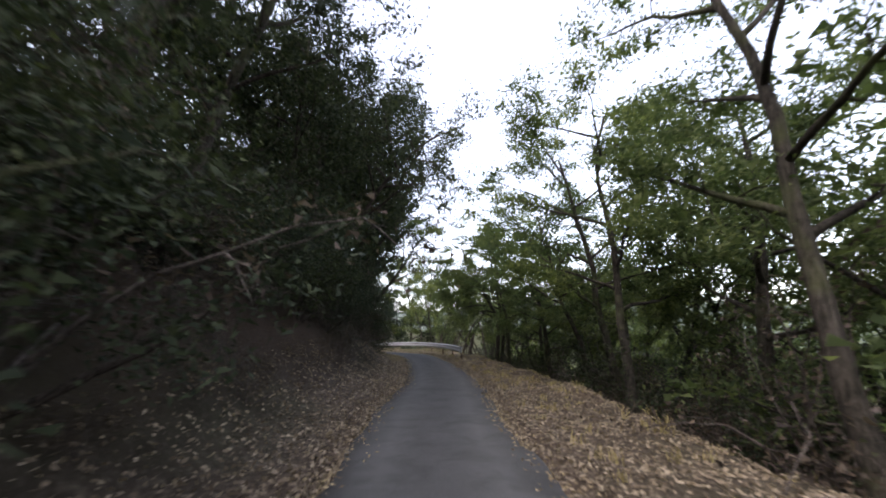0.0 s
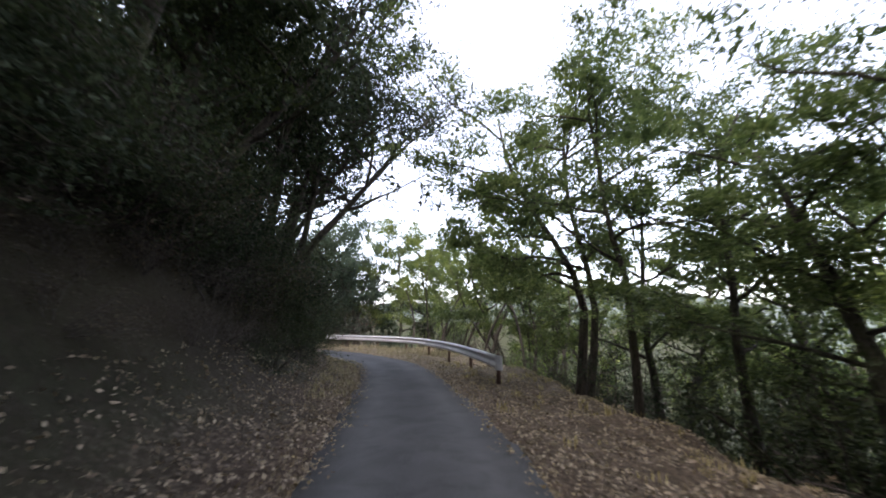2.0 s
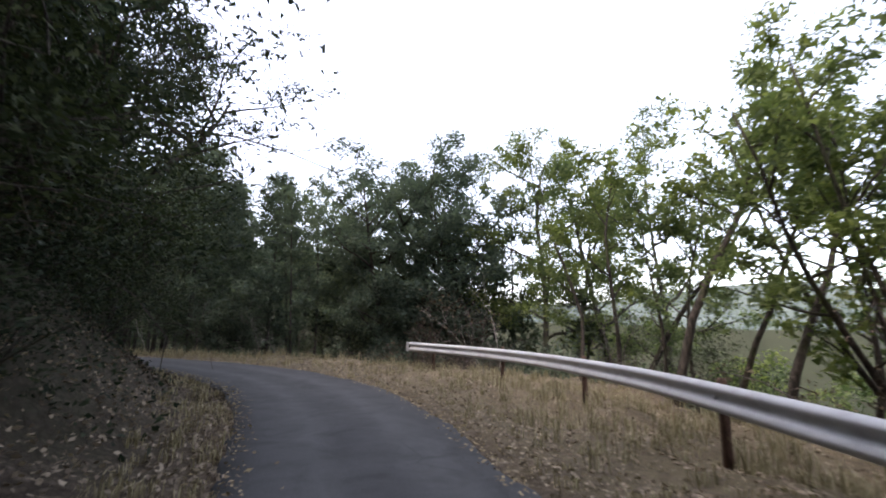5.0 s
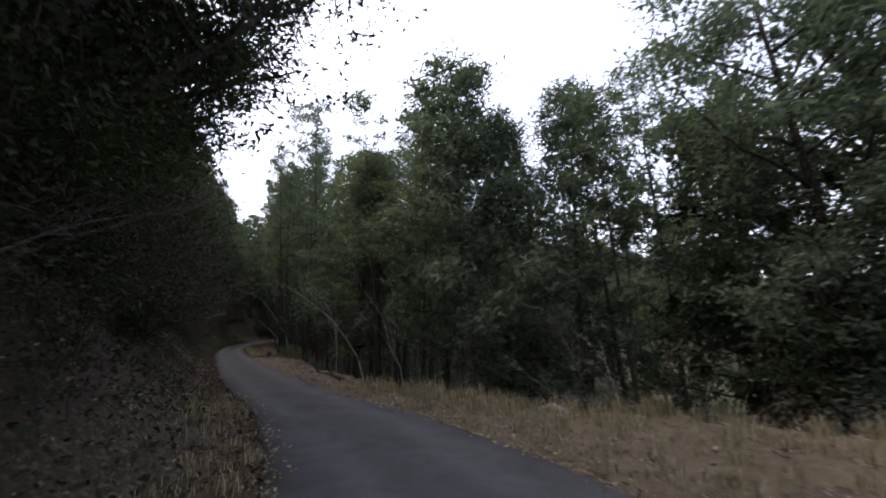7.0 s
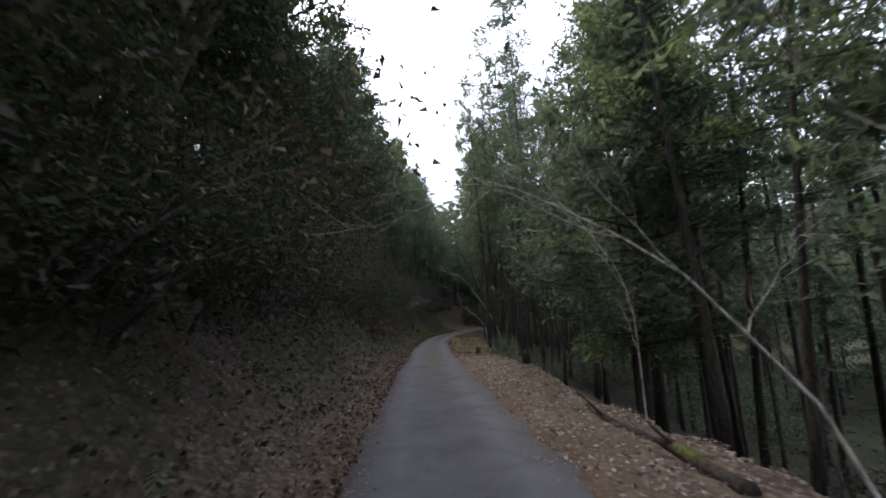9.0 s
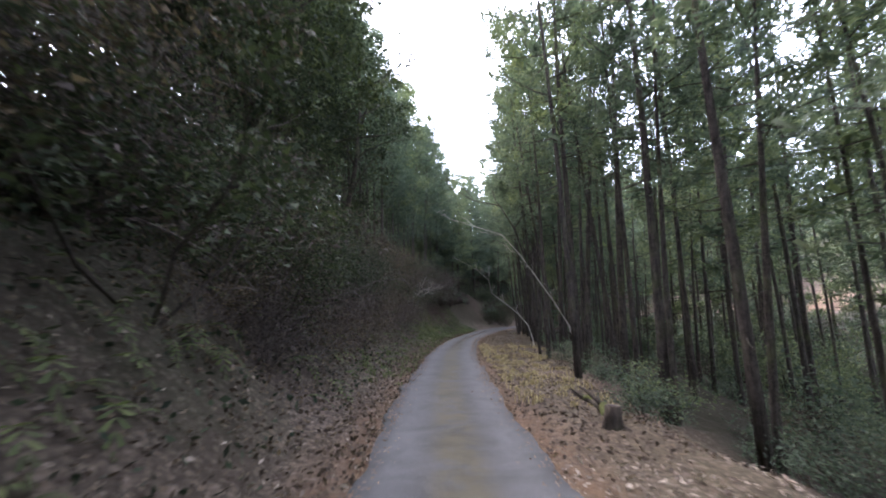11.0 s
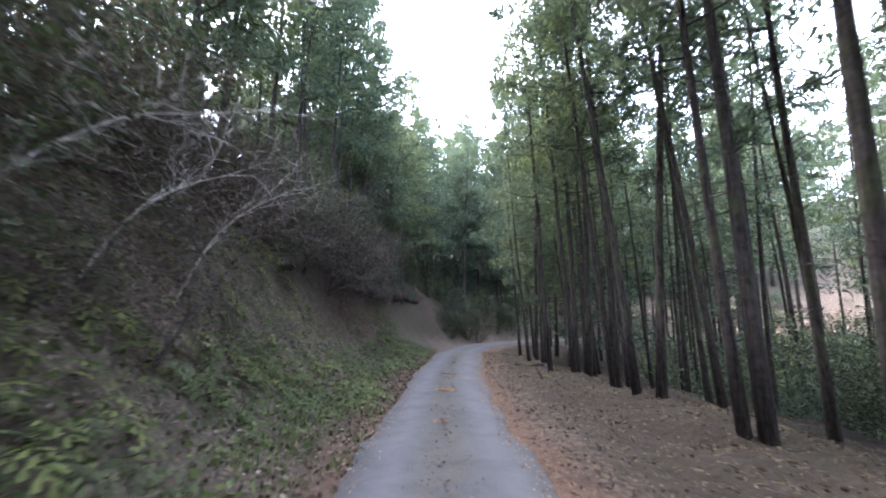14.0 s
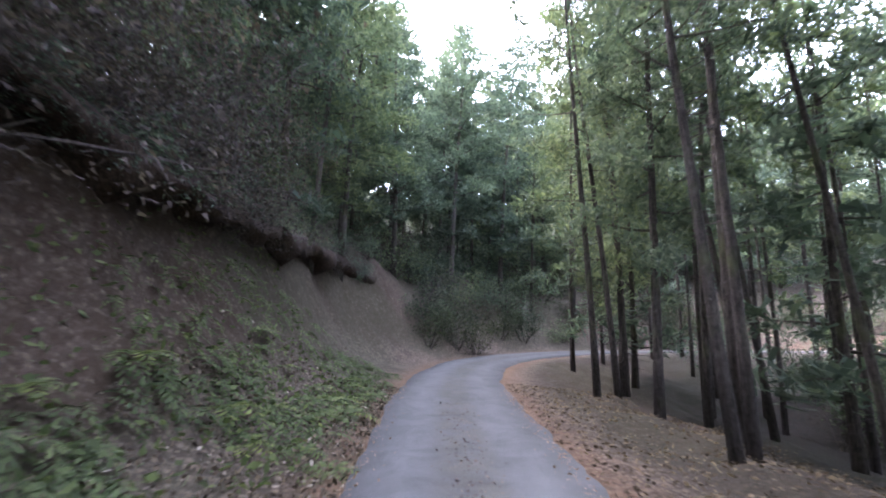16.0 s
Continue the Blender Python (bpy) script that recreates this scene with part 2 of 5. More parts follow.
def half(s):
    """Half the asphalt's width."""
    return at(s, ((-60, 1.15), (18, 1.17), (32, 1.2), (37, 1.25), (44, 1.65), (50, 1.65), (54, 1.4), (58, 1.12), (64, 1.06), (78, 0.97), (90, 0.97), (106, 1.0), (114, 1.12), (122, 1.35), (160, 1.3)))



def road_z(s):
    return at(s, ((-60, 0), (117, 0), (127, 0.06), (137, 0.35), (150, 0.85), (165, 1.5), (180, 2.3), (300, 3.5)))


VERGE = ((-60, 2.4), (13, 2.5), (24, 2.6), (34, 3.4), (42, 5.5), (46, 7.0), (50, 6.0), (53, 3.0), (56, 1.8), (60, 1.3), (70, 1.6), (78, 1.6), (83.5, 1.5), (85.5, 1.9), (88.5, 2.1), (92, 2.8), (96, 3.3), (112, 3.3), (118, 2.2), (124, 1.2), (300, 0.8))
FALL = ((-60, 0.62), (8, 0.62), (16, 0.5), (54, 0.6), (72, 0.55), (86, 0.3), (96, 0.2), (130, 0.18), (300, 0.15))
BANK = ((-60, 2.9), (30, 2.9), (38, 2.0), (46, 1.6), (60, 2.2), (78, 2.8), (92, 3.2), (100, 3.7), (112, 4.1), (129, 4.0), (137, 3.2), (300, 3.0))


def hash_noise(x, y, seed):
    """Smooth noise in -1..1, for arrays."""
    def rnd(i, j):
        h = np.sin(i * 127.1 + j * 311.7 + seed * 74.7) * 43758.5453
        return (h - np.floor(h)) * 2 - 1
    i, j = np.floor(x), np.floor(y)
    fx, fy = x - i, y - j
    fx, fy = fx * fx * (3 - 2 * fx), fy * fy * (3 - 2 * fy)
    return (rnd(i, j) * (1 - fx) + rnd(i + 1, j) * fx) * (1 - fy) + (rnd(i, j + 1) * (1 - fx) + rnd(i + 1, j + 1) * fx) * fy


def to_road(x, y):
    """How far along the road a place lies, and how far to its right."""
    x, y = np.atleast_1d(np.asarray(x, float)), np.atleast_1d(np.asarray(y, float))
    s, u = np.empty(len(x)), np.empty(len(x))
    for a in range(0, len(x), 20000):
        dx, dy = x[a:a + 20000, None] - LINE[None, :, 0], y[a:a + 20000, None] - LINE[None, :, 1]
        k = np.argmin(dx * dx + dy * dy, axis=1)
        r = np.arange(len(k))
        dx, dy = dx[r, k], dy[r, k]
        along = dx * TAN[k, 0] + dy * TAN[k, 1]
        side = np.where(dx * TAN[k, 1] - dy * TAN[k, 0] >= 0, 1.0, -1.0)
        inner = np.abs(along) < 0.6
        s[a:a + 20000] = LINE_S[k] + along * inner
        u[a:a + 20000] = side * np.where(inner, np.abs(dx * TAN[k, 1] - dy * TAN[k, 0]), np.hypot(dx, dy))
    return s, u


def ease(v):
    v = np.clip(v, 0, 1)
    return v * v * (3 - 2 * v)


def west(s, x):
    """Beyond the far bend the hill rises in the west only."""
    return np.where(s > 135, ease((-62 - x) / 25), 1.0)


def ground_z(x, y, fine=True):
    s, u = to_road(x, y)
    x, y = np.atleast_1d(np.asarray(x, float)), np.atleast_1d(np.asarray(y, float))
    d = np.abs(u) - half(s)
    left = u < 0
    bank = at(s, BANK) * (1 + 0.2 * hash_noise(s / 6, s * 0, 3))
    toe = 0.6 + 0.3 * hash_noise(s / 4, s * 0 + 5, 8)
    run = bank * at(s, ((98, 1.05), (106, 0.84), (129, 0.84), (135, 1.05)))
    up = bank * np.clip((d - toe) / run, 0, 1) ** at(s, ((30, 2.1), (42, 1.35), (98, 1.35), (106, 2.4), (129, 2.4), (135, 1.35))) + 0.5 * np.clip(d - toe - run, 0, 45) * west(s, x)
    verge = at(s, VERGE) + 0.25 * hash_noise(s / 3, s * 0 + 9, 4)
    over = np.clip(d - verge, 0, None)
    fall = at(s, FALL)
    down = -at(s, ((30, 0.05), (38, 0.012), (54, 0.012), (60, 0.05))) * np.clip(d, 0, verge) - fall * np.clip(over, 0, 13) * ease(over / (4.2 - 4.8 * fall) + 0.15) - 0.12 * np.clip(over - 13, 0, 120)
    z = np.where(left, up, down)
    if fine:
        rough = ease((d - 0.2) / 2.0)
        z = z + rough * (0.16 * hash_noise(x / 0.9, y / 0.9, 1) + 0.07 * hash_noise(x / 0.35, y / 0.35, 2) + 0.3 * hash_noise(x / 4, y / 4, 6) * ease((d - 2.5) / 3))
    z = z + road_z(s) * ease(1.3 - np.abs(u) / 30) - 0.06 * ease((0.32 - d) / 0.25)
    return z


def on_ground(s, u):
    """World places for lengths along the road and distances to its right."""
    s, u = np.atleast_1d(np.asarray(s, float)), np.atleast_1d(np.asarray(u, float))
    x = np.interp(s, LINE_S, LINE[:, 0]) + u * np.interp(s, LINE_S, TAN[:, 1])
    y = np.interp(s, LINE_S, LINE[:, 1]) - u * np.interp(s, LINE_S, TAN[:, 0])
    return np.stack([x, y, ground_z(x, y)], 1)


# ---- mesh tools ----
def mesh_from(name, verts, faces, material, smooth=False):
    me = bpy.data.meshes.new(name)
    me.from_pydata(verts if isinstance(verts, list) else np.asarray(verts).tolist(), [], faces if isinstance(faces, list) else np.asarray(faces).tolist())
    me.materials.append(material)
    if smooth:
        me.polygons.foreach_set("use_smooth", [True] * len(me.polygons))
    me.update()
    return me


def quads_from(name, verts, material):
    """A mesh of loose quads, four verts each, made fast."""
    n = len(verts) // 4
    me = bpy.data.meshes.new(name)
    me.vertices.add(4 * n)
    me.vertices.foreach_set("co", np.asarray(verts, np.float32).ravel())
    me.loops.add(4 * n)
    me.loops.foreach_set("vertex_index", np.arange(4 * n, dtype=np.int32))
    me.polygons.add(n)
    me.polygons.foreach_set("loop_start", np.arange(0, 4 * n, 4, dtype=np.int32))
    me.materials.append(material)
    me.update(calc_edges=True)
    return me


def tris_from(name, verts, material):
    """A mesh of loose triangles, three verts each, made fast."""
    n = len(verts) // 3
    me = bpy.data.meshes.new(name)
    me.vertices.add(3 * n)
    me.vertices.foreach_set("co", np.asarray(verts, np.float32).ravel())
    me.loops.add(3 * n)
    me.loops.foreach_set("vertex_index", np.arange(3 * n, dtype=np.int32))
    me.polygons.add(n)
    me.polygons.foreach_set("loop_start", np.arange(0, 3 * n, 3, dtype=np.int32))
    me.materials.append(material)
    me.update(calc_edges=True)
    return me


def part(name, mesh, parent, label=""):
    ob = new(name, mesh)
    ob.parent = parent
    return tagged(ob, label)


def tube(path, radii, sides=6):
    """Verts and faces of a tapered, closed tube along a path."""
    path = np.asarray(path, float)
    d = np.gradient(path, axis=0)
    d /= np.linalg.norm(d, axis=1)[:, None] + 1e-9
    ref = np.array([0.31, 0.23, 0.92]) if abs(d[0] @ [0.31, 0.23, 0.92]) < 0.9 else np.array([1.0, 0, 0])
    a = np.cross(d, ref)
    a /= np.linalg.norm(a, axis=1)[:, None] + 1e-9
    b = np.cross(d, a)
    ang = np.linspace(0, 2 * np.pi, sides, endpoint=False)
    v = path[:, None] + np.asarray(radii)[:, None, None] * (np.cos(ang)[None, :, None] * a[:, None] + np.sin(ang)[None, :, None] * b[:, None])
    n = len(path)
    f = [(i * sides + j, i * sides + (j + 1) % sides, (i + 1) * sides + (j + 1) % sides, (i + 1) * sides + j) for i in range(n - 1) for j in range(sides)]
    f += [tuple(range(sides))[::-1], tuple((n - 1) * sides + j for j in range(sides))]
    return v.reshape(-1, 3), f


def join(pieces):
    verts, faces, k = [], [], 0
    for v, f in pieces:
        verts.append(v)
        faces += [tuple(i + k for i in q) for q in f]
        k += len(v)
    return np.vstack(verts).tolist(), faces


def leaves(rng, centres, length, width, flat=0.5, droop=0.0):
    """Kite-shaped, slightly folded leaves at the centres; flat: how far they lie level."""
    n = len(centres)
    a = rng.normal(size=(n, 3))
    a[:, 2] = a[:, 2] * (1 - flat) - droop
    a /= np.linalg.norm(a, axis=1)[:, None]
    b = rng.normal(size=(n, 3))
    b[:, 2] *= 1 - flat
    b -= (b * a).sum(1)[:, None] * a
    b /= np.linalg.norm(b, axis=1)[:, None] + 1e-9
    c = np.cross(a, b)
    ln = (length * rng.uniform(0.6, 1.35, n))[:, None]
    wd = (width * rng.uniform(0.6, 1.3, n))[:, None]
    fold = wd * rng.uniform(-0.35, 0.35, (n, 1)) * c
    v = np.stack([centres - a * ln / 2, centres + b * wd / 2 + fold, centres + a * ln / 2, centres - b * wd / 2 + fold], 1)
    return v.reshape(-1, 3)


def blades(rng, centres, length, width, flat=0.5, droop=0.0):
    """Small pointed leaves, one triangle each."""
    v = leaves(rng, centres, length, width, flat, droop).reshape(-1, 4, 3)
    half_wide = (v[:, 1] - v[:, 3]) / 2
    return np.stack([v[:, 0] + half_wide, v[:, 2], v[:, 0] - half_wide], 1).reshape(-1, 3)


def bent(rng, start, way, length, bend, steps=6, rise=0.0):
    """A wavering path for a branch."""
    p, d, out = np.array(start, float), np.array(way, float), []
    d /= np.linalg.norm(d)
    for _ in range(steps):
        out.append(p.copy())
        d = d + rng.normal(size=3) * bend + np.array([0, 0, rise])
        d /= np.linalg.norm(d)
        p = p + d * length / (steps - 1)
    return np.array(out)


# ---- plants: one of each form, later copied ----
def crown_points(rng, tips, n, spread, layer=0.7):
    """Leaf places in clumps round the branch tips."""
    tips = np.asarray(tips)
    k = rng.integers(0, len(tips), n)
    off = np.clip(rng.normal(size=(n, 3)), -1.6, 1.6) * np.array([1, 1, layer]) * spread
    return tips[k] + off


def foliage(rng, fine, core, leaf, slim, flat, droop):
    """Small leaves outside, larger ones that close the crown within."""
    return np.vstack([blades(rng, fine, leaf, leaf * slim, flat, droop), blades(rng, core, leaf * 1.7, leaf * 1.7 * slim * 1.15, flat, droop)])


def broadleaf(seed, height, radius, material, bark, count, lean=(0, 0), bare=0.35, limbs=8, leaf=0.11, name="broadleaf_tree", label="", spread=0.34, reach=None, thick=1.0, joined=False, along=None, layer=0.7, rise=(0.25, 0.7)):
    """A wavering trunk, or one along the given points, limbs with side branches and leaves in loose clumps; layer: how deep the clumps are for their width."""
    rng = np.random.default_rng(seed)
    root = new(name)
    r0 = (0.035 + 0.0125 * height) * thick
    path = bent(rng, (0, 0, -0.5), (lean[0], lean[1], 1), height * 0.9 + 0.5, 0.10, 10, 0.04)
    if along:
        path = spline(along, 0.01)[0]
        path = path[np.linspace(0, len(path) - 1, 10).astype(int)]
    rad = np.linspace(1, 0.22, 10) * r0
    rad[0] *= 1.5
    v, f = tube(path, rad, 8)
    part("trunk", mesh_from("trunk", v.tolist(), f, bark, True), root)
    tips, rest = [], []
    for i in range(limbs):
        q = bare + (0.97 - bare) * (i + rng.uniform(0, 0.7)) / limbs
        k = q * 9
        p = path[int(k)] + (path[min(int(k) + 1, 9)] - path[int(k)]) * (k - int(k))
        az = i * 2.4 + rng.uniform(-0.5, 0.5)
        wide = radius * (1.1 - 0.55 * abs(q - 0.55)) * rng.uniform(0.7, 1.15)
        if reach and i in reach:
            az, wide = reach[i]
        way = np.array([math.cos(az), math.sin(az), rng.uniform(*rise) + 0.4 * q])
        lp = bent(rng, p, way, wide, 0.16, 7, 0.02)
        lr = np.linspace(0.42, 0.09, 7) * r0 * (1.15 - 0.5 * q)
        bits = [tube(lp, lr, 5)]
        for j in range(2, 7):
            for _ in range(1 + j % 2):
                w = (lp[j] - lp[j - 1]) / np.linalg.norm(lp[j] - lp[j - 1]) + rng.normal(size=3) * 0.75
                sp = bent(rng, lp[j], w, wide * rng.uniform(0.22, 0.5), 0.22, 4, 0.03)
                if not joined:
                    bits.append(tube(sp, np.linspace(0.45, 0.12, 4) * lr[j], 3))
                tips += [sp[2], sp[3], sp[3]]
        tips.append(lp[6])
        if joined:
            rest += bits
            continue
        lv, lf = join(bits)
        part("limb", mesh_from("limb", lv, lf, bark, True), root)
    if joined:
        lv, lf = join(rest)
        tagged(part("branchwork", mesh_from("branchwork", lv, lf, bark, True), root), kind="stuff")
    tips += [path[9], path[8]]
    pts = crown_points(rng, tips, count, spread * radius / 2.6, layer)
    core = crown_points(rng, tips, count // 5, 0.5 * spread * radius / 2.6, layer)
    part("crown", tris_from("crown", foliage(rng, pts, core, leaf, 0.5, 0.35, 0.15), material), root)
    return tagged(root, label, "tree")


def conifer(seed, height, radius, base, material, bark, count, name, label, tier=0.55, spray=0.26, thick=1.0, lean=0.0, slim=0.26, clump=0.0):
    """A straight trunk with whorls of drooping boughs and flat sprays; clump: sprays gather in tufts of that radius with gaps between."""
    rng = np.random.default_rng(seed)
    root = new(name)
    r0 = (0.04 + 0.0085 * height) * thick
    path = bent(rng, (0, 0, -0.6), (lean, 0, 1), height + 0.6, 0.015, 9, 0.01)
    rad = np.linspace(1, 0.08, 9) * r0
    rad[0] *= 1.2
    v, f = tube(path, rad, 8)
    part("trunk", mesh_from("trunk", v.tolist(), f, bark, True), root)
    pts, bits, dead = [], [], []
    z, i = base, 0
    while z < height - 0.3:
        q = (z - base) / (height - base)
        k = (z + 0.6) / (height + 0.6) * 8
        p = path[int(k)] + (path[min(int(k) + 1, 8)] - path[int(k)]) * (k - int(k))
        wide = radius * (min(1, 0.5 + 2.5 * q) * (1 - q) ** 0.55 + 0.08) * rng.uniform(0.65, 1.15)
        az = i * 2.4 + rng.uniform(-0.4, 0.4)
        lp = bent(rng, p, (math.cos(az), math.sin(az), 0.25 - 0.3 * (1 - q)), wide, 0.10, 5, 0.05)
        bits.append(tube(lp, np.linspace(0.3, 0.06, 5) * r0 * (1.1 - 0.7 * q), 3))
        m = max(2, int(wide * (1.3 if clump else 9)))
        t = rng.uniform(0.35 if clump else 0.25, 1.05, m)
        pts.append(np.stack([np.interp(t, np.linspace(0, 1, 5), lp[:, c]) for c in range(3)], 1) + np.clip(rng.normal(size=(m, 3)), -1.6, 1.6) * np.array([0.22, 0.22, 0.16]) * (0.5 + 0.4 * wide))
        z += tier * rng.uniform(0.3, 0.7) * (0.55 + 0.45 * (1 - q))
        i += 1
    for _ in range(14):
        z = rng.uniform(min(2.0, base * 0.4), base + 0.2)
        k = (z + 0.6) / (height + 0.6) * 8
        az = rng.uniform(0, 6.28)
        lp = bent(rng, path[int(k)] + (path[int(k) + 1] - path[int(k)]) * (k - int(k)), (math.cos(az), math.sin(az), -0.1), rng.uniform(0.3, 1.1), 0.1, 4)
        dead.append(tube(lp, np.linspace(0.014, 0.004, 4), 3))
    bv, bf = join(bits)
    tagged(part("boughwork", mesh_from("boughwork", bv, bf, bark), root), kind="stuff")
    dv, df = join(dead)
    tagged(part("dead_twigwork", mesh_from("dead_twigwork", dv, df, bark), root), kind="stuff")
    pts = np.vstack(pts)
    core = pts[rng.integers(0, len(pts), count // 6)]
    if clump:
        core = core + rng.normal(size=core.shape) * 0.4 * clump
    else:
        core = core * np.array([0.85, 0.85, 1])
    pts = pts[rng.integers(0, len(pts), count)] + np.clip(rng.normal(size=(count, 3)), -1.7, 1.7) * (np.array([1, 1, 0.75]) * clump if clump else np.array([0.2, 0.2, 0.14]))
    part("crown", tris_from("crown", foliage(rng, pts, core, spray, slim, 0.35, 0.5), material), root)
    return tagged(root, label, "tree")


def shrub(seed, height, radius, material, count, stems=9, leaf=0.10, name="evergreen_shrub", label="", bark=None, hang=0.0, joined=False):
    rng = np.random.default_rng(seed)
    root = new(name)
    tips, rest = [], []
    for i in range(stems):
        bits = []
        az = i * 2.4 + rng.uniform(-0.5, 0.5)
        out = rng.uniform(0.2, 1.0)
        p = bent(rng, (0, 0, -0.15), (math.cos(az) * out, math.sin(az) * out, 1.0), height * rng.uniform(0.7, 1.1), 0.17, 7, -hang)
        bits.append(tube(p, np.linspace(0.028, 0.006, 7), 4))
        for j in range(2, 7):
            for _ in range(1):
                sp = bent(rng, p[j], p[j] - p[j - 1] + rng.normal(size=3) * 0.35, radius * rng.uniform(0.25, 0.6), 0.25, 4, -hang)
                bits.append(tube(sp, np.linspace(0.011, 0.003, 4), 3))
                tips += [sp[1], sp[2], sp[3]]
        rest += bits
        if not joined:
            v, f = join(bits)
            part("stem", mesh_from("stem", v, f, bark or BARK_DARK), root)
    if joined:
        v, f = join(rest)
        tagged(part("stemwork", mesh_from("stemwork", v, f, bark or BARK_DARK), root), kind="stuff")
    if count:
        pts = crown_points(rng, tips, count, 0.16 * radius)
        pts[:, 2] = np.maximum(pts[:, 2], 0.02)
        part("foliage", tris_from("foliage", blades(rng, pts, leaf, leaf * 0.5, 0.4, 0.2), material), root)
    return tagged(root, label, "shrub")


def bare_tree(seed, height, spread, lean, name, label, bark, trunks=1, twigs=5, thick=1.0, crook=0.10, along=None):
    """Leafless: pale stems that fork three times."""
    rng = np.random.default_rng(seed)
    root = new(name)
    for k in range(trunks):
        az = k * 2.3 + rng.uniform(0, 0.5)
        way = np.array([lean[0] + 0.25 * math.cos(az) * (trunks > 1), lean[1] + 0.25 * math.sin(az) * (trunks > 1), 1.0])
        path = bent(rng, (0.08 * math.cos(az), 0.08 * math.sin(az), -0.4), way, height * rng.uniform(0.8, 1.1) + 0.4, crook, 9, -0.01)
        if along:
            path = spline(along, 0.01)[0]
            path = path[np.linspace(0, len(path) - 1, 9).astype(int)]
        r0 = (0.02 + 0.010 * height) * thick
        v, f = tube(path, np.linspace(1, 0.2, 9) * r0, 7)
        trunk = part("trunk", mesh_from("trunk", v.tolist(), f, bark, True), root)
        for j in range(3, 9):
            bits = []
            w = path[j] - path[j - 1]
            w = w / np.linalg.norm(w) + rng.normal(size=3) * 0.6 + np.array([lean[0], lean[1], 0]) * 0.6 + np.array([0, 0, 0.4])
            lp = bent(rng, path[j], w, spread * rng.uniform(0.5, 1.0), 0.15, 7, 0.02)
            bits.append(tube(lp, np.linspace(0.42, 0.08, 7) * r0 * (1.1 - 0.07 * j), 4))
            for m in range(2, 7):
                for _ in range(2):
                    sp = bent(rng, lp[m], lp[m] - lp[m - 1] + rng.normal(size=3) * 0.22 * spread / 3, spread * rng.uniform(0.2, 0.45), 0.16, 5, 0.03)
                    bits.append(tube(sp, np.linspace(0.16, 0.035, 5) * r0, 3))
                    for _ in range(twigs):
                        c = rng.integers(1, 5)
                        tp = bent(rng, sp[c], sp[c] - sp[c - 1] + rng.normal(size=3) * 0.10 * spread / 3, spread * rng.uniform(0.08, 0.2), 0.2, 3, 0.02)
                        bits.append(tube(tp, np.linspace(0.05, 0.02, 3) * r0, 3))
            lv, lf = join(bits)
            part("limb", mesh_from("limb", lv, lf, bark), root)
    return tagged(root, label, "tree")


def fern(seed, size, name="fern", label=""):
    """Arching fronds with paired leaflets."""
    rng = np.random.default_rng(seed)
    root = new(name)
    for k in range(9):
        az = k * 0.7 + rng.uniform(-0.2, 0.2)
        L = size * rng.uniform(0.7, 1.1)
        t = np.linspace(0, 1, 12)
        spine = np.stack([np.cos(az) * L * t, np.sin(az) * L * t, L * (0.75 * t - 0.85 * t**2) + 0.02], 1)
        side = np.array([-math.sin(az), math.cos(az), 0])
        quad = []
        for i in range(2, 12):
            w = L * 0.26 * math.sin(math.pi * (0.12 + 0.86 * t[i])) + 0.01
            a = (spine[i] - spine[i - 1]) * 0.42
            for sg in (-1, 1):
                tip = spine[i] + side * sg * w + a * 0.9 - np.array([0, 0, 0.16 * w])
                quad += [spine[i] - a, spine[i] + (tip - spine[i]) * 0.5 - a, tip, spine[i] + (tip - spine[i]) * 0.5 + a]
        part("frond", quads_from("frond", np.array(quad), LEAF_FERN), root)
    return tagged(root, label, "fern")


class Nursery:
    """Plants of several forms; the first use takes the plant itself, later ones copy it."""

    def __init__(self, *plants):
        self.plants, self.used = list(plants), set()

    def put(self, k, m, group=""):
        ob = self.plants[k % len(self.plants)]
        if ob not in self.used:
            self.used.add(ob)
            ob.matrix_basis = m
            grown = ob
        else:
            sc = ob.matrix_basis.to_scale()
            grown = copy_thing(ob, m @ Matrix.Diagonal((1 / sc.x, 1 / sc.y, 1 / sc.z, 1)))
        return tagged(grown, group=group)


def stand(nursery, rng, n, s_range, u_range, scale=(0.85, 1.15), group="", gap=1.6, lean=0.0, lean_az=None, keep=None, taken=None, sink=0.05, tall=1.0, omit=None):
    """Strew n plants over a stretch of the roadside, none closer than gap to the last ones; omit leaves places empty."""
    taken = taken if taken is not None else []
    made, tries = 0, 0
    while made < n and tries < n * 30:
        tries += 1
        s, u = rng.uniform(*s_range), rng.uniform(*u_range)
        x, y, z = on_ground(s, u)[0]
        s2, u2 = to_road(x, y)
        if abs(abs(u2[0]) - abs(u)) > 0.8:
            continue
        if any((x - a) ** 2 + (y - b) ** 2 < gap * gap for a, b in taken):
            continue
        if keep and not keep(s, u):
            continue
        taken.append((x, y))
        k = rng.uniform(*scale)
        m = Matrix.Translation((x, y, z - sink))
        if lean:
            # lean toward the road
            i = np.argmin(np.abs(LINE_S - s))
            side = np.array([TAN[i, 1], -TAN[i, 0]]) * (-1 if u > 0 else 1)
            a = lean * rng.uniform(0.3, 1.2)
            m = m @ Matrix.Rotation(a, 4, Vector((-side[1], side[0], 0)))
        m = m @ Matrix.Rotation(rng.uniform(0, 6.283), 4, "Z") @ Matrix.Diagonal((k, k, k * tall * rng.uniform(0.92, 1.1), 1))
        form = int(rng.integers(0, 99))
        made += 1
        if omit and omit(x, y, s, u):
            continue
        nursery.put(form, m, group)
    return taken


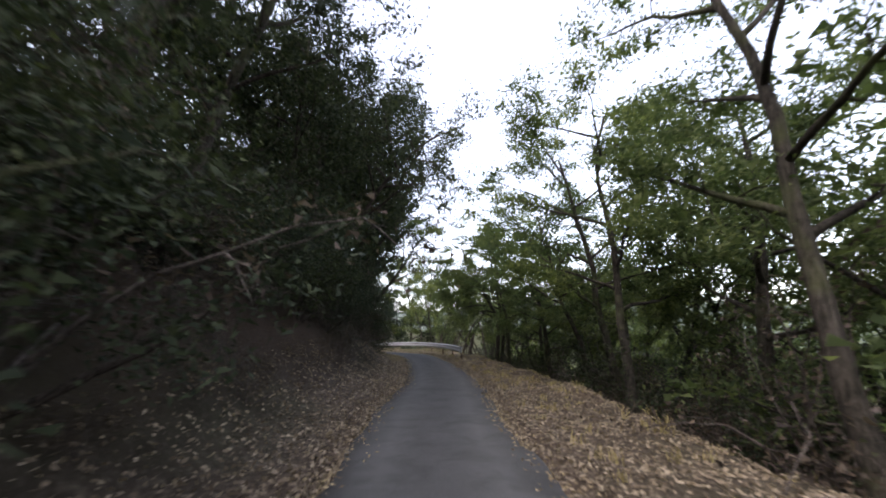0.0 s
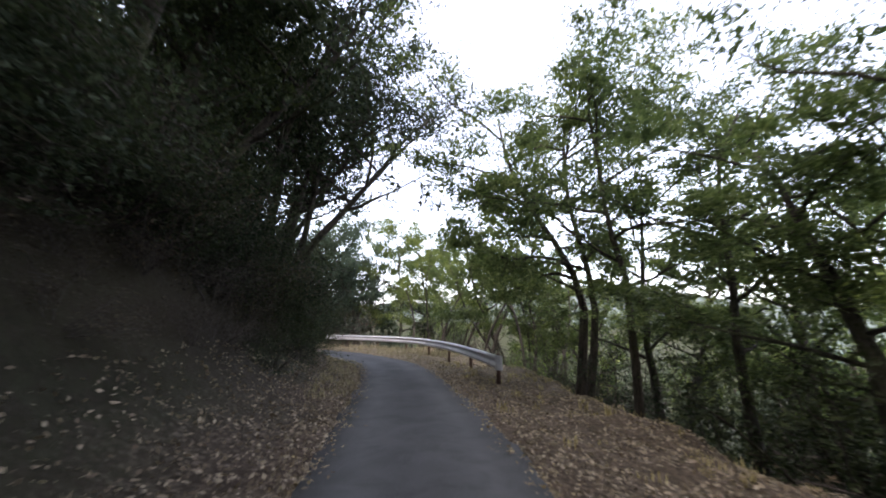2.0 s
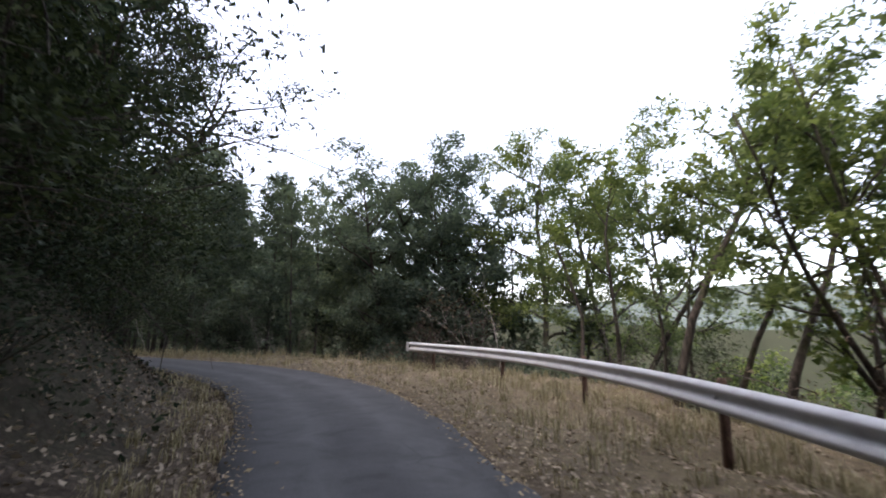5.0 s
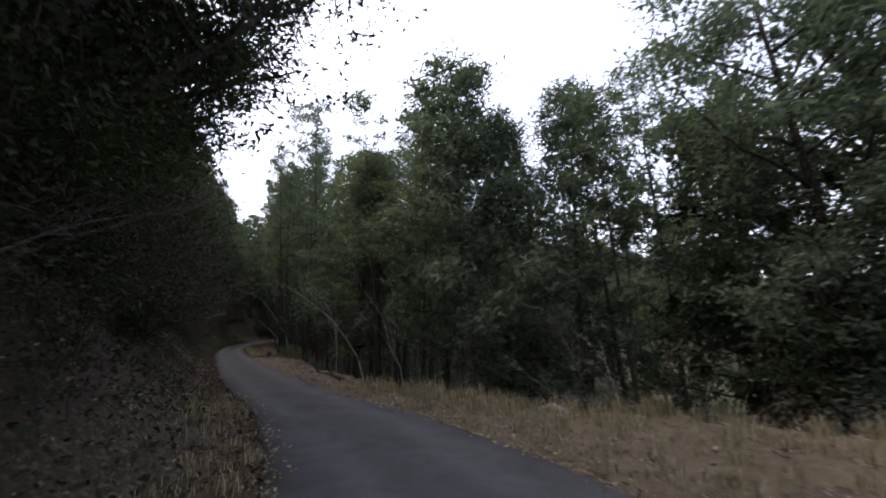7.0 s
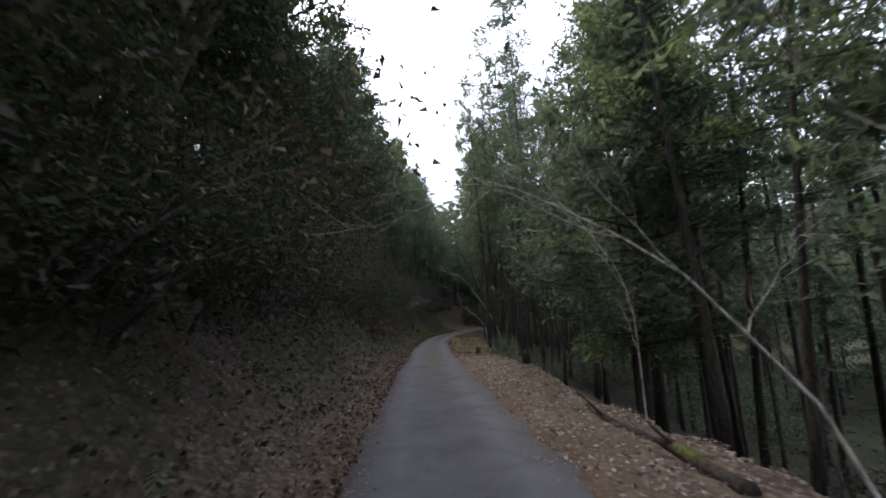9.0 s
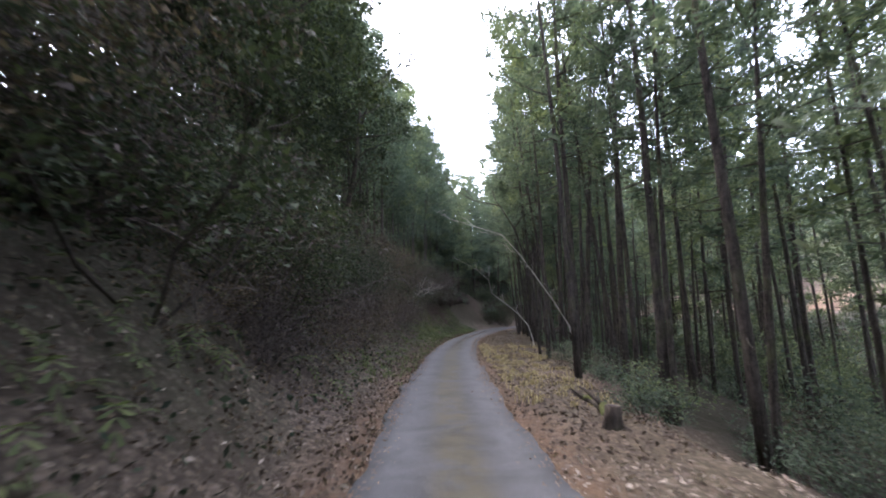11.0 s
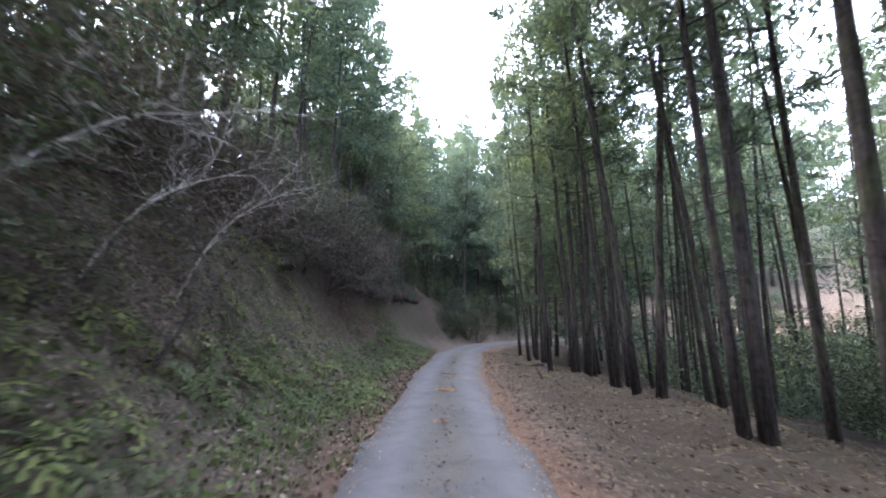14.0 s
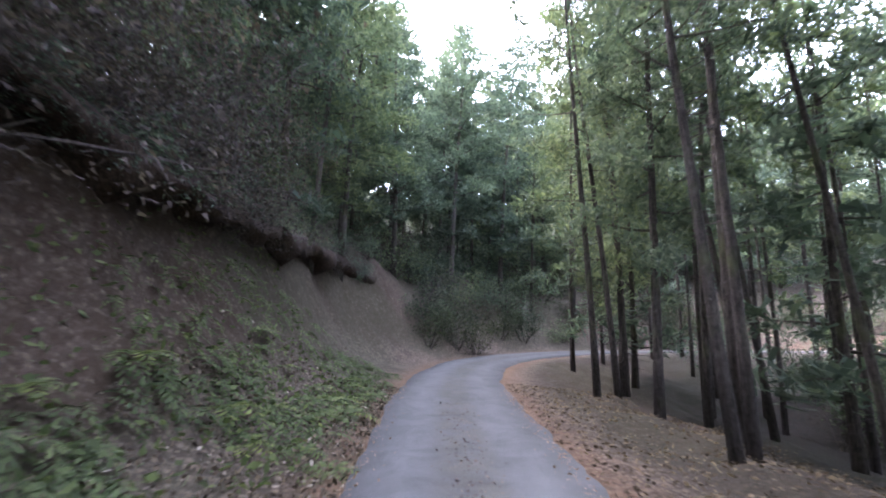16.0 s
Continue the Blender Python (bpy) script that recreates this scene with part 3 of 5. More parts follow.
# ---- ground ----
def axis(lo, hi, step, far):
    """Even steps in the middle, growing ones out to the horizon."""
    out, w, d = [], step, 0.0
    while d < far:
        w *= 1.22
        d += w
        out.append(d)
    out = np.array(out)
    return np.concatenate([lo - out[::-1], np.arange(lo, hi + step / 2, step), hi + out])


def build_ground():
    xs, ys = axis(-100, 14, 0.4, 2500), axis(-4, 72, 0.4, 2500)
    gx, gy = np.meshgrid(xs, ys)
    x, y = gx.ravel(), gy.ravel()
    z = ground_z(x, y)
    far = np.hypot(x + 40, y - 40)
    z = z * ease(1.25 - far / 1400) - 30 * ease((far - 300) / 1500)
    w, h = len(xs), len(ys)
    i = np.arange(w * h).reshape(h, w)
    quads = np.stack([i[:-1, :-1], i[:-1, 1:], i[1:, 1:], i[1:, :-1]], -1).reshape(-1, 4)
    me = bpy.data.meshes.new("ground")
    me.vertices.add(w * h)
    me.vertices.foreach_set("co", np.stack([x, y, z], 1).astype(np.float32).ravel())
    me.loops.add(quads.size)
    me.loops.foreach_set("vertex_index", quads.astype(np.int32).ravel())
    me.polygons.add(len(quads))
    me.polygons.foreach_set("loop_start", np.arange(0, quads.size, 4, dtype=np.int32))
    me.polygons.foreach_set("use_smooth", np.ones(len(quads), bool))
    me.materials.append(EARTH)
    me.update(calc_edges=True)
    s, u = to_road(x, y)
    d = np.abs(u) - half(s)
    fields = {
        "needles": at(s, ((40, 0.25), (58, 0.7), (75, 1.0), (130, 1.0), (200, 0.6))) * ease(1.25 - d / np.where(u > 0, at(s, ((70, 0.45), (90, 0.5), (98, 0.55), (112, 0.5))), 0.45)),
        "straw": np.where(u > 0, ease((d + 0.2) / 0.5) * ease((at(s, VERGE) + 0.6 - d) / 0.8) * at(s, ((0, 0.1), (26, 0.3), (36, 0.95), (54, 0.95), (60, 0.5), (80, 0.2), (86, 0.25), (92, 0.2), (97, 0.0))), 0.35 * ease(1.2 - d) * at(s, ((20, 0), (30, 1), (50, 1), (56, 0.3)))),
        "raw": np.where(u < 0, ease((d - 1.9 - 0.7 * hash_noise(s / 2.5, s * 0, 31)) / 0.8) * ease((6.0 - d) / 1.5), 0) * at(s, ((-10, 0.9), (30, 0.9), (38, 0.3), (46, 0.0), (103, 0), (111, 1), (132, 1), (137, 0))),
        # puts shade of the left bank and the cedars into the soil's colour
        "humus_shade": np.where(u > 0, np.maximum(ease((d - at(s, VERGE) - 1.2) / 3.0), 0.8 * ease((s - 90) / 8) * ease((d - 0.5) / 0.9)), np.maximum(0.85 * ease((d - 4.5) / 3.0), 0.85 * ease((d - 0.9) / 1.2) * at(s, ((36, 1.0), (46, 0.5), (80, 0.5), (92, 0.2), (100, 0.0))))),
        "green": np.where(u < 0, 0.5, 0.3) * ease(d / 1.5) * ease(0.5 + hash_noise(x / 2, y / 2, 12)) + ease((d - 9) / 9),
    }
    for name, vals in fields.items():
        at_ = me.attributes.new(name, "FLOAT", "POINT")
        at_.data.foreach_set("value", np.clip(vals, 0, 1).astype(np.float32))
    tagged(new("ground", me), "forest floor of dark soil under dead leaves, shade painted on, steep banks", "ground", kind="structure")


def build_road():
    pts, s = LINE, LINE_S
    cols = np.array([-1.0, -0.97, -0.75, -0.55, -0.35, -0.15, 0.15, 0.35, 0.55, 0.75, 0.97, 1.0])
    ss = np.arange(-36, min(180, s[-1] - 1), 0.22)
    cx, cy = np.interp(ss, s, pts[:, 0]), np.interp(ss, s, pts[:, 1])
    tx, ty = np.interp(ss, s, TAN[:, 0]), np.interp(ss, s, TAN[:, 1])
    wl = half(ss) + 0.07 * hash_noise(ss / 0.8, ss * 0, 21) + 0.04 * hash_noise(ss / 0.25, ss * 0, 22)
    wr = half(ss) + 0.07 * hash_noise(ss / 0.8, ss * 0, 23) + 0.04 * hash_noise(ss / 0.25, ss * 0, 24)
    u = np.where(cols[None] < 0, cols[None] * wl[:, None], cols[None] * wr[:, None])
    z = road_z(ss)[:, None] + 0.025 * (1 - np.abs(cols)[None] ** 2) - np.where(np.abs(cols) > 0.99, 0.09, 0.0)[None] + 0.006
    v = np.stack([cx[:, None] + u * ty[:, None], cy[:, None] - u * tx[:, None], z], -1)
    n, w = v.shape[:2]
    i = np.arange(n * w).reshape(n, w)
    f = np.stack([i[:-1, :-1], i[:-1, 1:], i[1:, 1:], i[1:, :-1]], -1).reshape(-1, 4)
    me = mesh_from("road", v.reshape(-1, 3), f, ASPHALT, True)
    uu, sx = u.ravel(), np.repeat(ss, w)
    a = me.attributes.new("track", "FLOAT", "POINT")
    a.data.foreach_set("value", np.exp(-((np.abs(uu) - 0.62) / 0.24) ** 2).astype(np.float32))
    a = me.attributes.new("moss", "FLOAT", "POINT")
    a.data.foreach_set("value", (np.exp(-(uu / 0.22) ** 2) * at(sx, ((66, 0), (74, 1.0), (92, 1.0), (97, 0.6), (140, 0.5)))).astype(np.float32))
    tagged(new("road", me), "narrow worn grey asphalt lane without markings", "road", kind="structure")


build_ground()
build_road()


# ---- guard rail ----
RAIL = [(1.2, 28.7), (0.95, 31.0), (0.35, 35.0), (-0.55, 39.0), (-1.8, 42.8), (-3.8, 46.4), (-6.2, 49.0), (-9.3, 51.3)]


def guard_rail():
    root = new("guard_rail")
    line, s = spline(RAIL, 0.25)
    d = np.gradient(line, axis=0)
    d /= np.linalg.norm(d, axis=1)[:, None]
    # W-shaped beam, 0.35 high; across: (away from the road, up)
    prof = np.array([(0.02, 0.0), (-0.01, 0.015), (-0.045, 0.05), (-0.05, 0.085), (-0.015, 0.125), (0.012, 0.16), (0.012, 0.19), (-0.015, 0.225), (-0.05, 0.265), (-0.045, 0.30), (-0.01, 0.335), (0.02, 0.35)])
    per = 16
    gz = [float(ground_z(x, y, False)[0]) for x, y in line]
    gz = np.convolve(np.pad(gz, 8, "edge"), np.ones(17) / 17, "valid")
    gz = gz + np.clip(s / 14, 0, 1) * (0.06 - gz)
    k = 0
    while k < len(line) - 1:
        e = min(k + per, len(line) - 1)
        if len(line) - 1 - e < 5:
            e = len(line) - 1
        v = []
        for side in (0.0, 0.004):
            for i in range(k, e + 1):
                out = np.array([d[i, 1], -d[i, 0]])
                for p, q in prof:
                    w = p + side + (0.003 if (k // per) % 2 else 0)
                    v.append((line[i, 0] + out[0] * w, line[i, 1] + out[1] * w, gz[i] + 0.42 + q))
        n, m = e - k + 1, len(prof)
        f = []
        for o in (0, n * m):
            for i in range(n - 1):
                for j in range(m - 1):
                    q = (o + i * m + j, o + i * m + j + 1, o + (i + 1) * m + j + 1, o + (i + 1) * m + j)
                    f.append(q if o else q[::-1])
        for i in range(n - 1):
            for j in (0, m - 1):
                f.append((i * m + j, (i + 1) * m + j, n * m + (i + 1) * m + j, n * m + i * m + j))
        part("beam", mesh_from("beam", v, f, STEEL, True), root)
        k = e
    for end, sg in ((0, -1), (len(line) - 1, 1)):
        # flared end plate
        v, f = [], []
        out = np.array([d[end, 1], -d[end, 0]])
        for i, (run, off) in enumerate(((0, -0.055), (0.12, -0.055), (0.22, -0.03), (0.27, 0.03), (0.26, 0.08))):
            c = line[end] + d[end] * sg * run + out * off
            for z in (-0.01, 0.36):
                v.append((*c, gz[end] + 0.42 + z))
                v.append((*(c + out * 0.006 - d[end] * sg * 0.004), gz[end] + 0.42 + z))
        for i in range(4):
            a, b = 4 * i, 4 * i + 4
            f += [(a, b, b + 2, a + 2), (a + 1, a + 3, b + 3, b + 1), (a, a + 1, b + 1, b), (a + 2, b + 2, b + 3, a + 3)]
        f += [(0, 2, 3, 1), (16, 17, 19, 18)]
        part("end_plate", mesh_from("end_plate", v, f, STEEL), root, "plain galvanised end plate")
    posts = np.arange(0.35, s[-1], 4.0)
    for p in posts:
        i = int(p / 0.25)
        out = np.array([d[i, 1], -d[i, 0]])
        c = line[i] + out * 0.10
        v, f = tube([(*c, gz[i] - 0.8), (*c, gz[i] + 0.80), (*c, gz[i] + 0.83)], (0.057, 0.057, 0.035), 14)
        post = part("post", mesh_from("post", v.tolist(), f, POST_PAINT, True), root, "rusty brown steel post")
        b = line[i] + out * 0.03
        v, f = tube([(*(b - out * 0.04), gz[i] + 0.60), (*(b + out * 0.05), gz[i] + 0.60)], (0.03, 0.03), 8)
        part("bracket", mesh_from("bracket", v.tolist(), f, STEEL), post)
    tagged(root, "galvanised steel W-beam guard rail on dark brown posts", "guard rail")


guard_rail()

# ---- trees and shrubs ----
R = np.random.default_rng(11)
OAKS = Nursery(*[broadleaf(20 + i, 10.5 + i, 3.3, LEAF_OLIVE, BARK_GREY, 16000, lean=((0.05, 0), (-0.07, 0.03), (0, 0.06), (0.03, -0.06))[i], bare=0.36, limbs=10, leaf=0.105, spread=0.27, layer=0.5, rise=(0.1, 0.5),
                           label="slender evergreen oak with grey trunk and olive leaves") for i in range(4)])
OAKS_BACK = Nursery(*[broadleaf(30 + i, 10.5, 3.3, LEAF_OLIVE, BARK_GREY, 3000, bare=0.25, leaf=0.18, spread=0.27, limbs=8, joined=True,
                                label="evergreen oak with olive leaves on the slope") for i in range(2)])
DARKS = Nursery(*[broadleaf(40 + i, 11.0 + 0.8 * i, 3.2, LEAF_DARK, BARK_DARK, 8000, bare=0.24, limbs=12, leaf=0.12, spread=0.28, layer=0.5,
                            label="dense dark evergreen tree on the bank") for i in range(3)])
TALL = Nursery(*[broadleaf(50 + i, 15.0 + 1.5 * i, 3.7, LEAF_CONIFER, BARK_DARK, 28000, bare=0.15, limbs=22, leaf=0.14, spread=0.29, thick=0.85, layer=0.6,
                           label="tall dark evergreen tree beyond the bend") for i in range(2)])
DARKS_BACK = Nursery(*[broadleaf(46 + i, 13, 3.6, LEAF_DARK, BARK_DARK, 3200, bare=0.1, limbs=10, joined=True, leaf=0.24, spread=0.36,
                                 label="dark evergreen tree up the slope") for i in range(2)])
THIN = Nursery(*[broadleaf(60 + i, 6.5 + i, 1.5, LEAF_OLIVE, BARK_DARK, 1900, bare=0.42, limbs=7, leaf=0.11, thick=0.55, name="young_tree", spread=0.25,
                           label="thin young tree with a sparse crown") for i in range(3)])
CYPRESS = Nursery(*[conifer(80 + i, 13 + 1.7 * i, 3.0, 2.6, LEAF_CONIFER, BARK_CEDAR, 15000, "cypress_tree", "dark green conical cypress", 0.5, 0.25, clump=0.42) for i in range(3)])
CEDARS = Nursery(*[conifer(90 + i, 18 + i, 2.4, (7.5, 6.5, 8.5)[i], LEAF_CONIFER, BARK_CEDAR, 3400, "cedar_tree", "tall straight cedar with a bare lower trunk", 1.15, 0.2, 0.5, 0.02, clump=0.28) for i in range(3)])
CEDARS_BACK = Nursery(*[conifer(96 + i, 18 + i, 2.3, (7.5, 6.5)[i], LEAF_CONIFER, BARK_CEDAR, 1200, "slim_cedar", "slim cedar deep in the plantation", 1.7, 0.34, 0.5, 0.02, clump=0.34) for i in range(2)])
FULL = Nursery(*[conifer(220 + i, 17 + i, 2.9, 5.5 + i, LEAF_CONIFER, BARK_CEDAR, 7500, "cedar_tree", "tall cedar with a full dark crown", 0.85, 0.22, 0.55, 0.01, clump=0.4) for i in range(2)])
HILLWOOD = Nursery(*[conifer(210 + i, 16 + i, 3.5, 1.0, LEAF_CONIFER, BARK_CEDAR, 6000, "cedar_tree", "broad dense cedar on the hill beyond the bend", 1.0, 0.34, 0.8) for i in range(2)])
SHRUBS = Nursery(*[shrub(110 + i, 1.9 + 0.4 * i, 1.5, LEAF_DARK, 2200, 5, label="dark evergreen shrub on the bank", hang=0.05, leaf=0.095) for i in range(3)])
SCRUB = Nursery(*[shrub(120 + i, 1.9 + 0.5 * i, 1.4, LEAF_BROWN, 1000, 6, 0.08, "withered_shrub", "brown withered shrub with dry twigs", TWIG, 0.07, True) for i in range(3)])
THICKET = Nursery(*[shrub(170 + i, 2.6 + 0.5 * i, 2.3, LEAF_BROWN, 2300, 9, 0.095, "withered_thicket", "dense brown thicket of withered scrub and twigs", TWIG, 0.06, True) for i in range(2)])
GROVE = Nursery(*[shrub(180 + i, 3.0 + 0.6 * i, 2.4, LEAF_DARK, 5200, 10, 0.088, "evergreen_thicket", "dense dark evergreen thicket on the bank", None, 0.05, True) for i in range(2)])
UNDER = Nursery(*[shrub(186 + i, 2.0 + 0.6 * i, 2.0, LEAF_CONIFER, 1400, 7, 0.16, "undergrowth", "dull green undergrowth between cedar trunks", None, 0.03, True) for i in range(2)])
FAR = Nursery(*[broadleaf(130 + i, 11, 3.6, (LEAF_DARK, LEAF_OLIVE)[i % 2], BARK_DARK, 900, bare=0.12, limbs=6, joined=True, leaf=0.42, spread=0.4, label="rounded evergreen tree on the far slope") for i in range(2)])
DENSE = Nursery(*[conifer(194 + i, 16 + 1.5 * i, 2.9, 2.6 + i, LEAF_CONIFER, BARK_CEDAR, 9000, "cedar_tree", "tall dense cedar on the hillside", 0.8, 0.24, 0.7, 0.01) for i in range(2)])
FAR_DARK = Nursery(*[conifer(134 + i, 12 + 2 * i, 3.4, 1.5, LEAF_CONIFER, BARK_DARK, 2000, "conifer_tree", "rounded dark cedar on the far slope", 1.7, 0.40) for i in range(2)])
PALE = Nursery(*[bare_tree(140 + i, 3.8, 1.3, ((-0.3, 0.1), (-0.15, 0.15))[i], "bare_tree", "leafless pale-barked small tree", BARK_PALE, 1 + i, 4, 0.42, 0.055) for i in range(2)])
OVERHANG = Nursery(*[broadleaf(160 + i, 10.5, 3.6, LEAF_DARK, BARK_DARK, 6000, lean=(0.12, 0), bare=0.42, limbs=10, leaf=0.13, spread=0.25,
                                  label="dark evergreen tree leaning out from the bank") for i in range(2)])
taken = []


def beside(s, u, turn=0.0, scale=1.0, sink=0.05):
    """A pose on the ground; at turn 0 the thing's -x points to the road's left."""
    x, y, z = on_ground(s, u)[0]
    i = np.argmin(np.abs(LINE_S - s))
    return Matrix.Translation((x, y, z - sink)) @ Matrix.Rotation(math.atan2(-TAN[i, 0], TAN[i, 1]) + turn, 4, "Z") @ Matrix.Scale(scale, 4)


def plant(nursery, k, x, y, turn=0.0, scale=1.0, group=""):
    taken.append((x, y))
    return nursery.put(k, Matrix.Translation((x, y, float(ground_z(x, y)[0]) - 0.05)) @ Matrix.Rotation(turn, 4, "Z") @ Matrix.Scale(scale, 4), group)


def grow(nursery, k, x, y, top, turn=0.0, wide=1.0, group="trees beyond the bend"):
    """A tree whose top reaches a given height over the lane."""
    z = float(ground_z(x, y)[0])
    ob = nursery.plants[k % len(nursery.plants)]
    crown = [c for c in ob.children if c.name.startswith("crown")][0]
    high = max(v.co.z for v in crown.data.vertices)
    taken.append((x, y))
    return nursery.put(k, Matrix.Translation((x, y, z - 0.05)) @ Matrix.Rotation(turn, 4, "Z") @ Matrix.Diagonal((wide, wide, (top - z) / high, 1)), group)


def glade(x, y, s, u):
    """The open grove on the back of the bank."""
    return -14.5 < x < -6.9 and 29.0 < y < 39.2


def bare_face(x, y, s, u):
    """The raw face of the first bank, under its brow."""
    return s > 4 and u > -4.0


def cut_face(x, y, s, u):
    """The cutting before the far bend."""
    return s < 131 and u > -6.0


def roomy(far):
    """Keeps the inner side of the sharp bend clear."""
    return lambda s, u: not 36 < s < 57 or u < -far


# right of the first stretch: a twin-stemmed great oak that reaches over the lane, and its neighbours
great = broadleaf(46, 9.0, 4.0, LEAF_OLIVE, BARK_DARK, 30000, bare=0.38, limbs=13, leaf=0.085, spread=0.26, thick=1.1, layer=0.3, rise=(-0.1, 0.25),
                  along=((0, 0, -0.6), (0.1, 0, 1.0), (0.25, 0, 2.4), (0.1, 0, 3.3), (-0.35, 0.1, 4.3), (-0.95, 0.1, 5.2), (-1.5, 0.2, 6.2), (-1.9, 0.2, 7.3), (-2.1, 0.3, 8.4)),
                  reach={0: (3.2, 3.2), 1: (2.8, 3.4), 2: (3.7, 3.6), 3: (0.4, 2.2), 4: (2.3, 3.6), 5: (4.2, 3.4), 7: (3.1, 2.8)}, label="great evergreen oak with limbs reaching over the lane")
great.matrix_basis = Matrix.Translation((3.6, 29.5, float(ground_z(3.6, 29.5)[0])))
second = broadleaf(47, 9.6, 3.9, LEAF_OLIVE, BARK_DARK, 26000, bare=0.44, limbs=12, leaf=0.085, spread=0.24, thick=0.9, layer=0.3, rise=(-0.05, 0.3),
                   along=((0, 0, -0.6), (0.15, 0, 1.0), (0.35, 0, 2.4), (0.2, 0.05, 4.0), (-0.1, 0.1, 5.3), (-0.3, 0.2, 6.6), (-0.3, 0.2, 8.0), (-0.2, 0.2, 9.3)),
                   reach={0: (3.0, 3.2), 1: (0.2, 2.6), 2: (3.6, 3.2), 4: (2.4, 3.2)}, label="second evergreen oak rising from the great oak's foot")
second.matrix_basis = Matrix.Translation((3.85, 29.6, float(ground_z(3.85, 29.6)[0])))
crook = broadleaf(48, 9.0, 3.4, LEAF_OLIVE, BARK_DARK, 17000, bare=0.5, limbs=12, leaf=0.09, spread=0.24, thick=1.0, layer=0.35, rise=(0.0, 0.35),
                  along=((0, 0, -0.6), (0.05, 0, 1.2), (-0.1, 0, 2.6), (-0.5, 0.1, 3.6), (-0.9, 0.1, 4.6), (-1.0, 0.2, 5.8), (-1.4, 0.2, 7.0), (-1.5, 0.3, 8.2)),
                  label="crooked evergreen oak leaning towards the lane")
crook.matrix_basis = Matrix.Translation((6.1, 19.0, float(ground_z(6.1, 19.0)[0])))
taken += [(3.6, 29.5), (3.85, 29.6), (6.1, 19.0)]
# its slim neighbour, forked at half height
slim = broadleaf(49, 8.6, 2.9, LEAF_OLIVE, BARK_DARK, 14000, bare=0.42, limbs=11, leaf=0.09, spread=0.24, thick=0.85, layer=0.35, rise=(0.1, 0.45),
                 along=((0, 0, -0.6), (-0.02, 0, 1.5), (-0.1, 0, 3.0), (-0.15, 0, 3.8), (-0.45, 0.1, 4.8), (-0.5, 0.1, 6.0), (-0.7, 0.1, 7.2), (-0.7, 0.1, 8.4)),
                 label="slim evergreen oak with a kinked dark trunk")
slim.matrix_basis = Matrix.Translation((4.1, 26.9, float(ground_z(4.1, 26.9)[0])))
taken.append((4.1, 26.9))
for n, (x, y, top) in enumerate(((5.2, 12.4, 9.4), (6.4, 15.4, 9.6), (8.6, 17.2, 8.8), (7.0, 9.4, 9.2), (6.0, 25.8, 7.4), (7.9, 23.6, 6.2), (7.2, 21.2, 5.2), (8.8, 27.6, 6.8), (9.4, 21.6, 5.8), (6.3, 30.4, 6.6), (8.0, 32.0, 6.0), (5.6, 22.6, 5.4))):
    grow(OAKS, n, x, y, top, 1.7 * n, 0.85 if top < 8 else 1.0, "trees along the road")
for n in range(8):
    x, y = 8.4 + 0.9 * (n % 4) + R.uniform(0, 1.5), 12.0 + 2.5 * n
    grow(OAKS_BACK, n, x, y, 6.6 - 0.12 * (y - 12) + R.uniform(0, 1.6), n, 0.8, "trees along the road")
plant(OAKS, 1, 4.9, 5.0, 0.4, 1.0, "trees along the road")
stand(OAKS_BACK, R, 7, (5, 17), (7.4, 12), gap=1.8, group="trees along the road", taken=taken)
stand(THICKET, R, 12, (3, 20), (5.6, 8.5), gap=1.0, group="scrub along the road", scale=(0.6, 0.9))
stand(OAKS_BACK, R, 12, (0, 19), (10, 20), gap=2.3, group="trees along the road", taken=taken)
# oaks behind the start, out of view, added to cut the light from there
stand(OAKS, R, 4, (-12, 2), (4.5, 9), gap=2.5, group="trees along the road", taken=taken)
stand(SCRUB, R, 30, (1, 25), (5.5, 9.0), gap=0.7, group="scrub along the road", scale=(0.9, 1.5))
stand(SHRUBS, R, 22, (1, 27), (5.8, 11), gap=1.0, group="shrubs on the slope", scale=(0.9, 1.4))
stand(THIN, R, 30, (34, 46), (5.5, 13), gap=1.1, scale=(1.1, 1.5), group="young trees beyond the rail", taken=taken, keep=lambda s, u: u > half(s) + at(s, VERGE) + 0.4)
stand(SCRUB, R, 18, (29, 45), (5.0, 13), gap=0.8, group="scrub along the road", keep=lambda s, u: u > half(s) + at(s, VERGE) + 0.5)
stand(SHRUBS, R, 10, (29, 46), (6.0, 15), gap=1.2, group="shrubs on the slope", keep=lambda s, u: u > half(s) + at(s, VERGE) + 1.5)
stand(GROVE, R, 8, (6, 48), (8.5, 17), gap=2.0, group="shrubs on the slope")
stand(FAR, R, 52, (-5, 50), (48, 150), gap=5.0, group="trees down the valley", scale=(0.9, 1.4))
stand(FAR, R, 62, (0, 48), (15, 50), gap=3.0, group="trees down the valley", taken=taken, scale=(0.7, 1.0))
# the hill side: dense evergreens up to the cutting, then cedars above it
stand(DARKS, R, 17, (3, 38), (-6.4, -5.0), gap=1.7, lean=0.04, group="trees on the bank", taken=taken)
stand(DARKS, R, 19, (38, 92), (-8.0, -5.2), gap=1.9, group="trees on the bank", taken=taken, keep=roomy(6.6), omit=glade)
stand(OVERHANG, R, 10, (4, 38), (-6.6, -4.6), gap=1.6, lean=0.2, group="trees on the bank", omit=glade)
stand(OVERHANG, R, 9, (42, 92), (-8.0, -5.0), gap=2.0, lean=0.12, group="trees on the bank", keep=roomy(7.2), omit=glade)
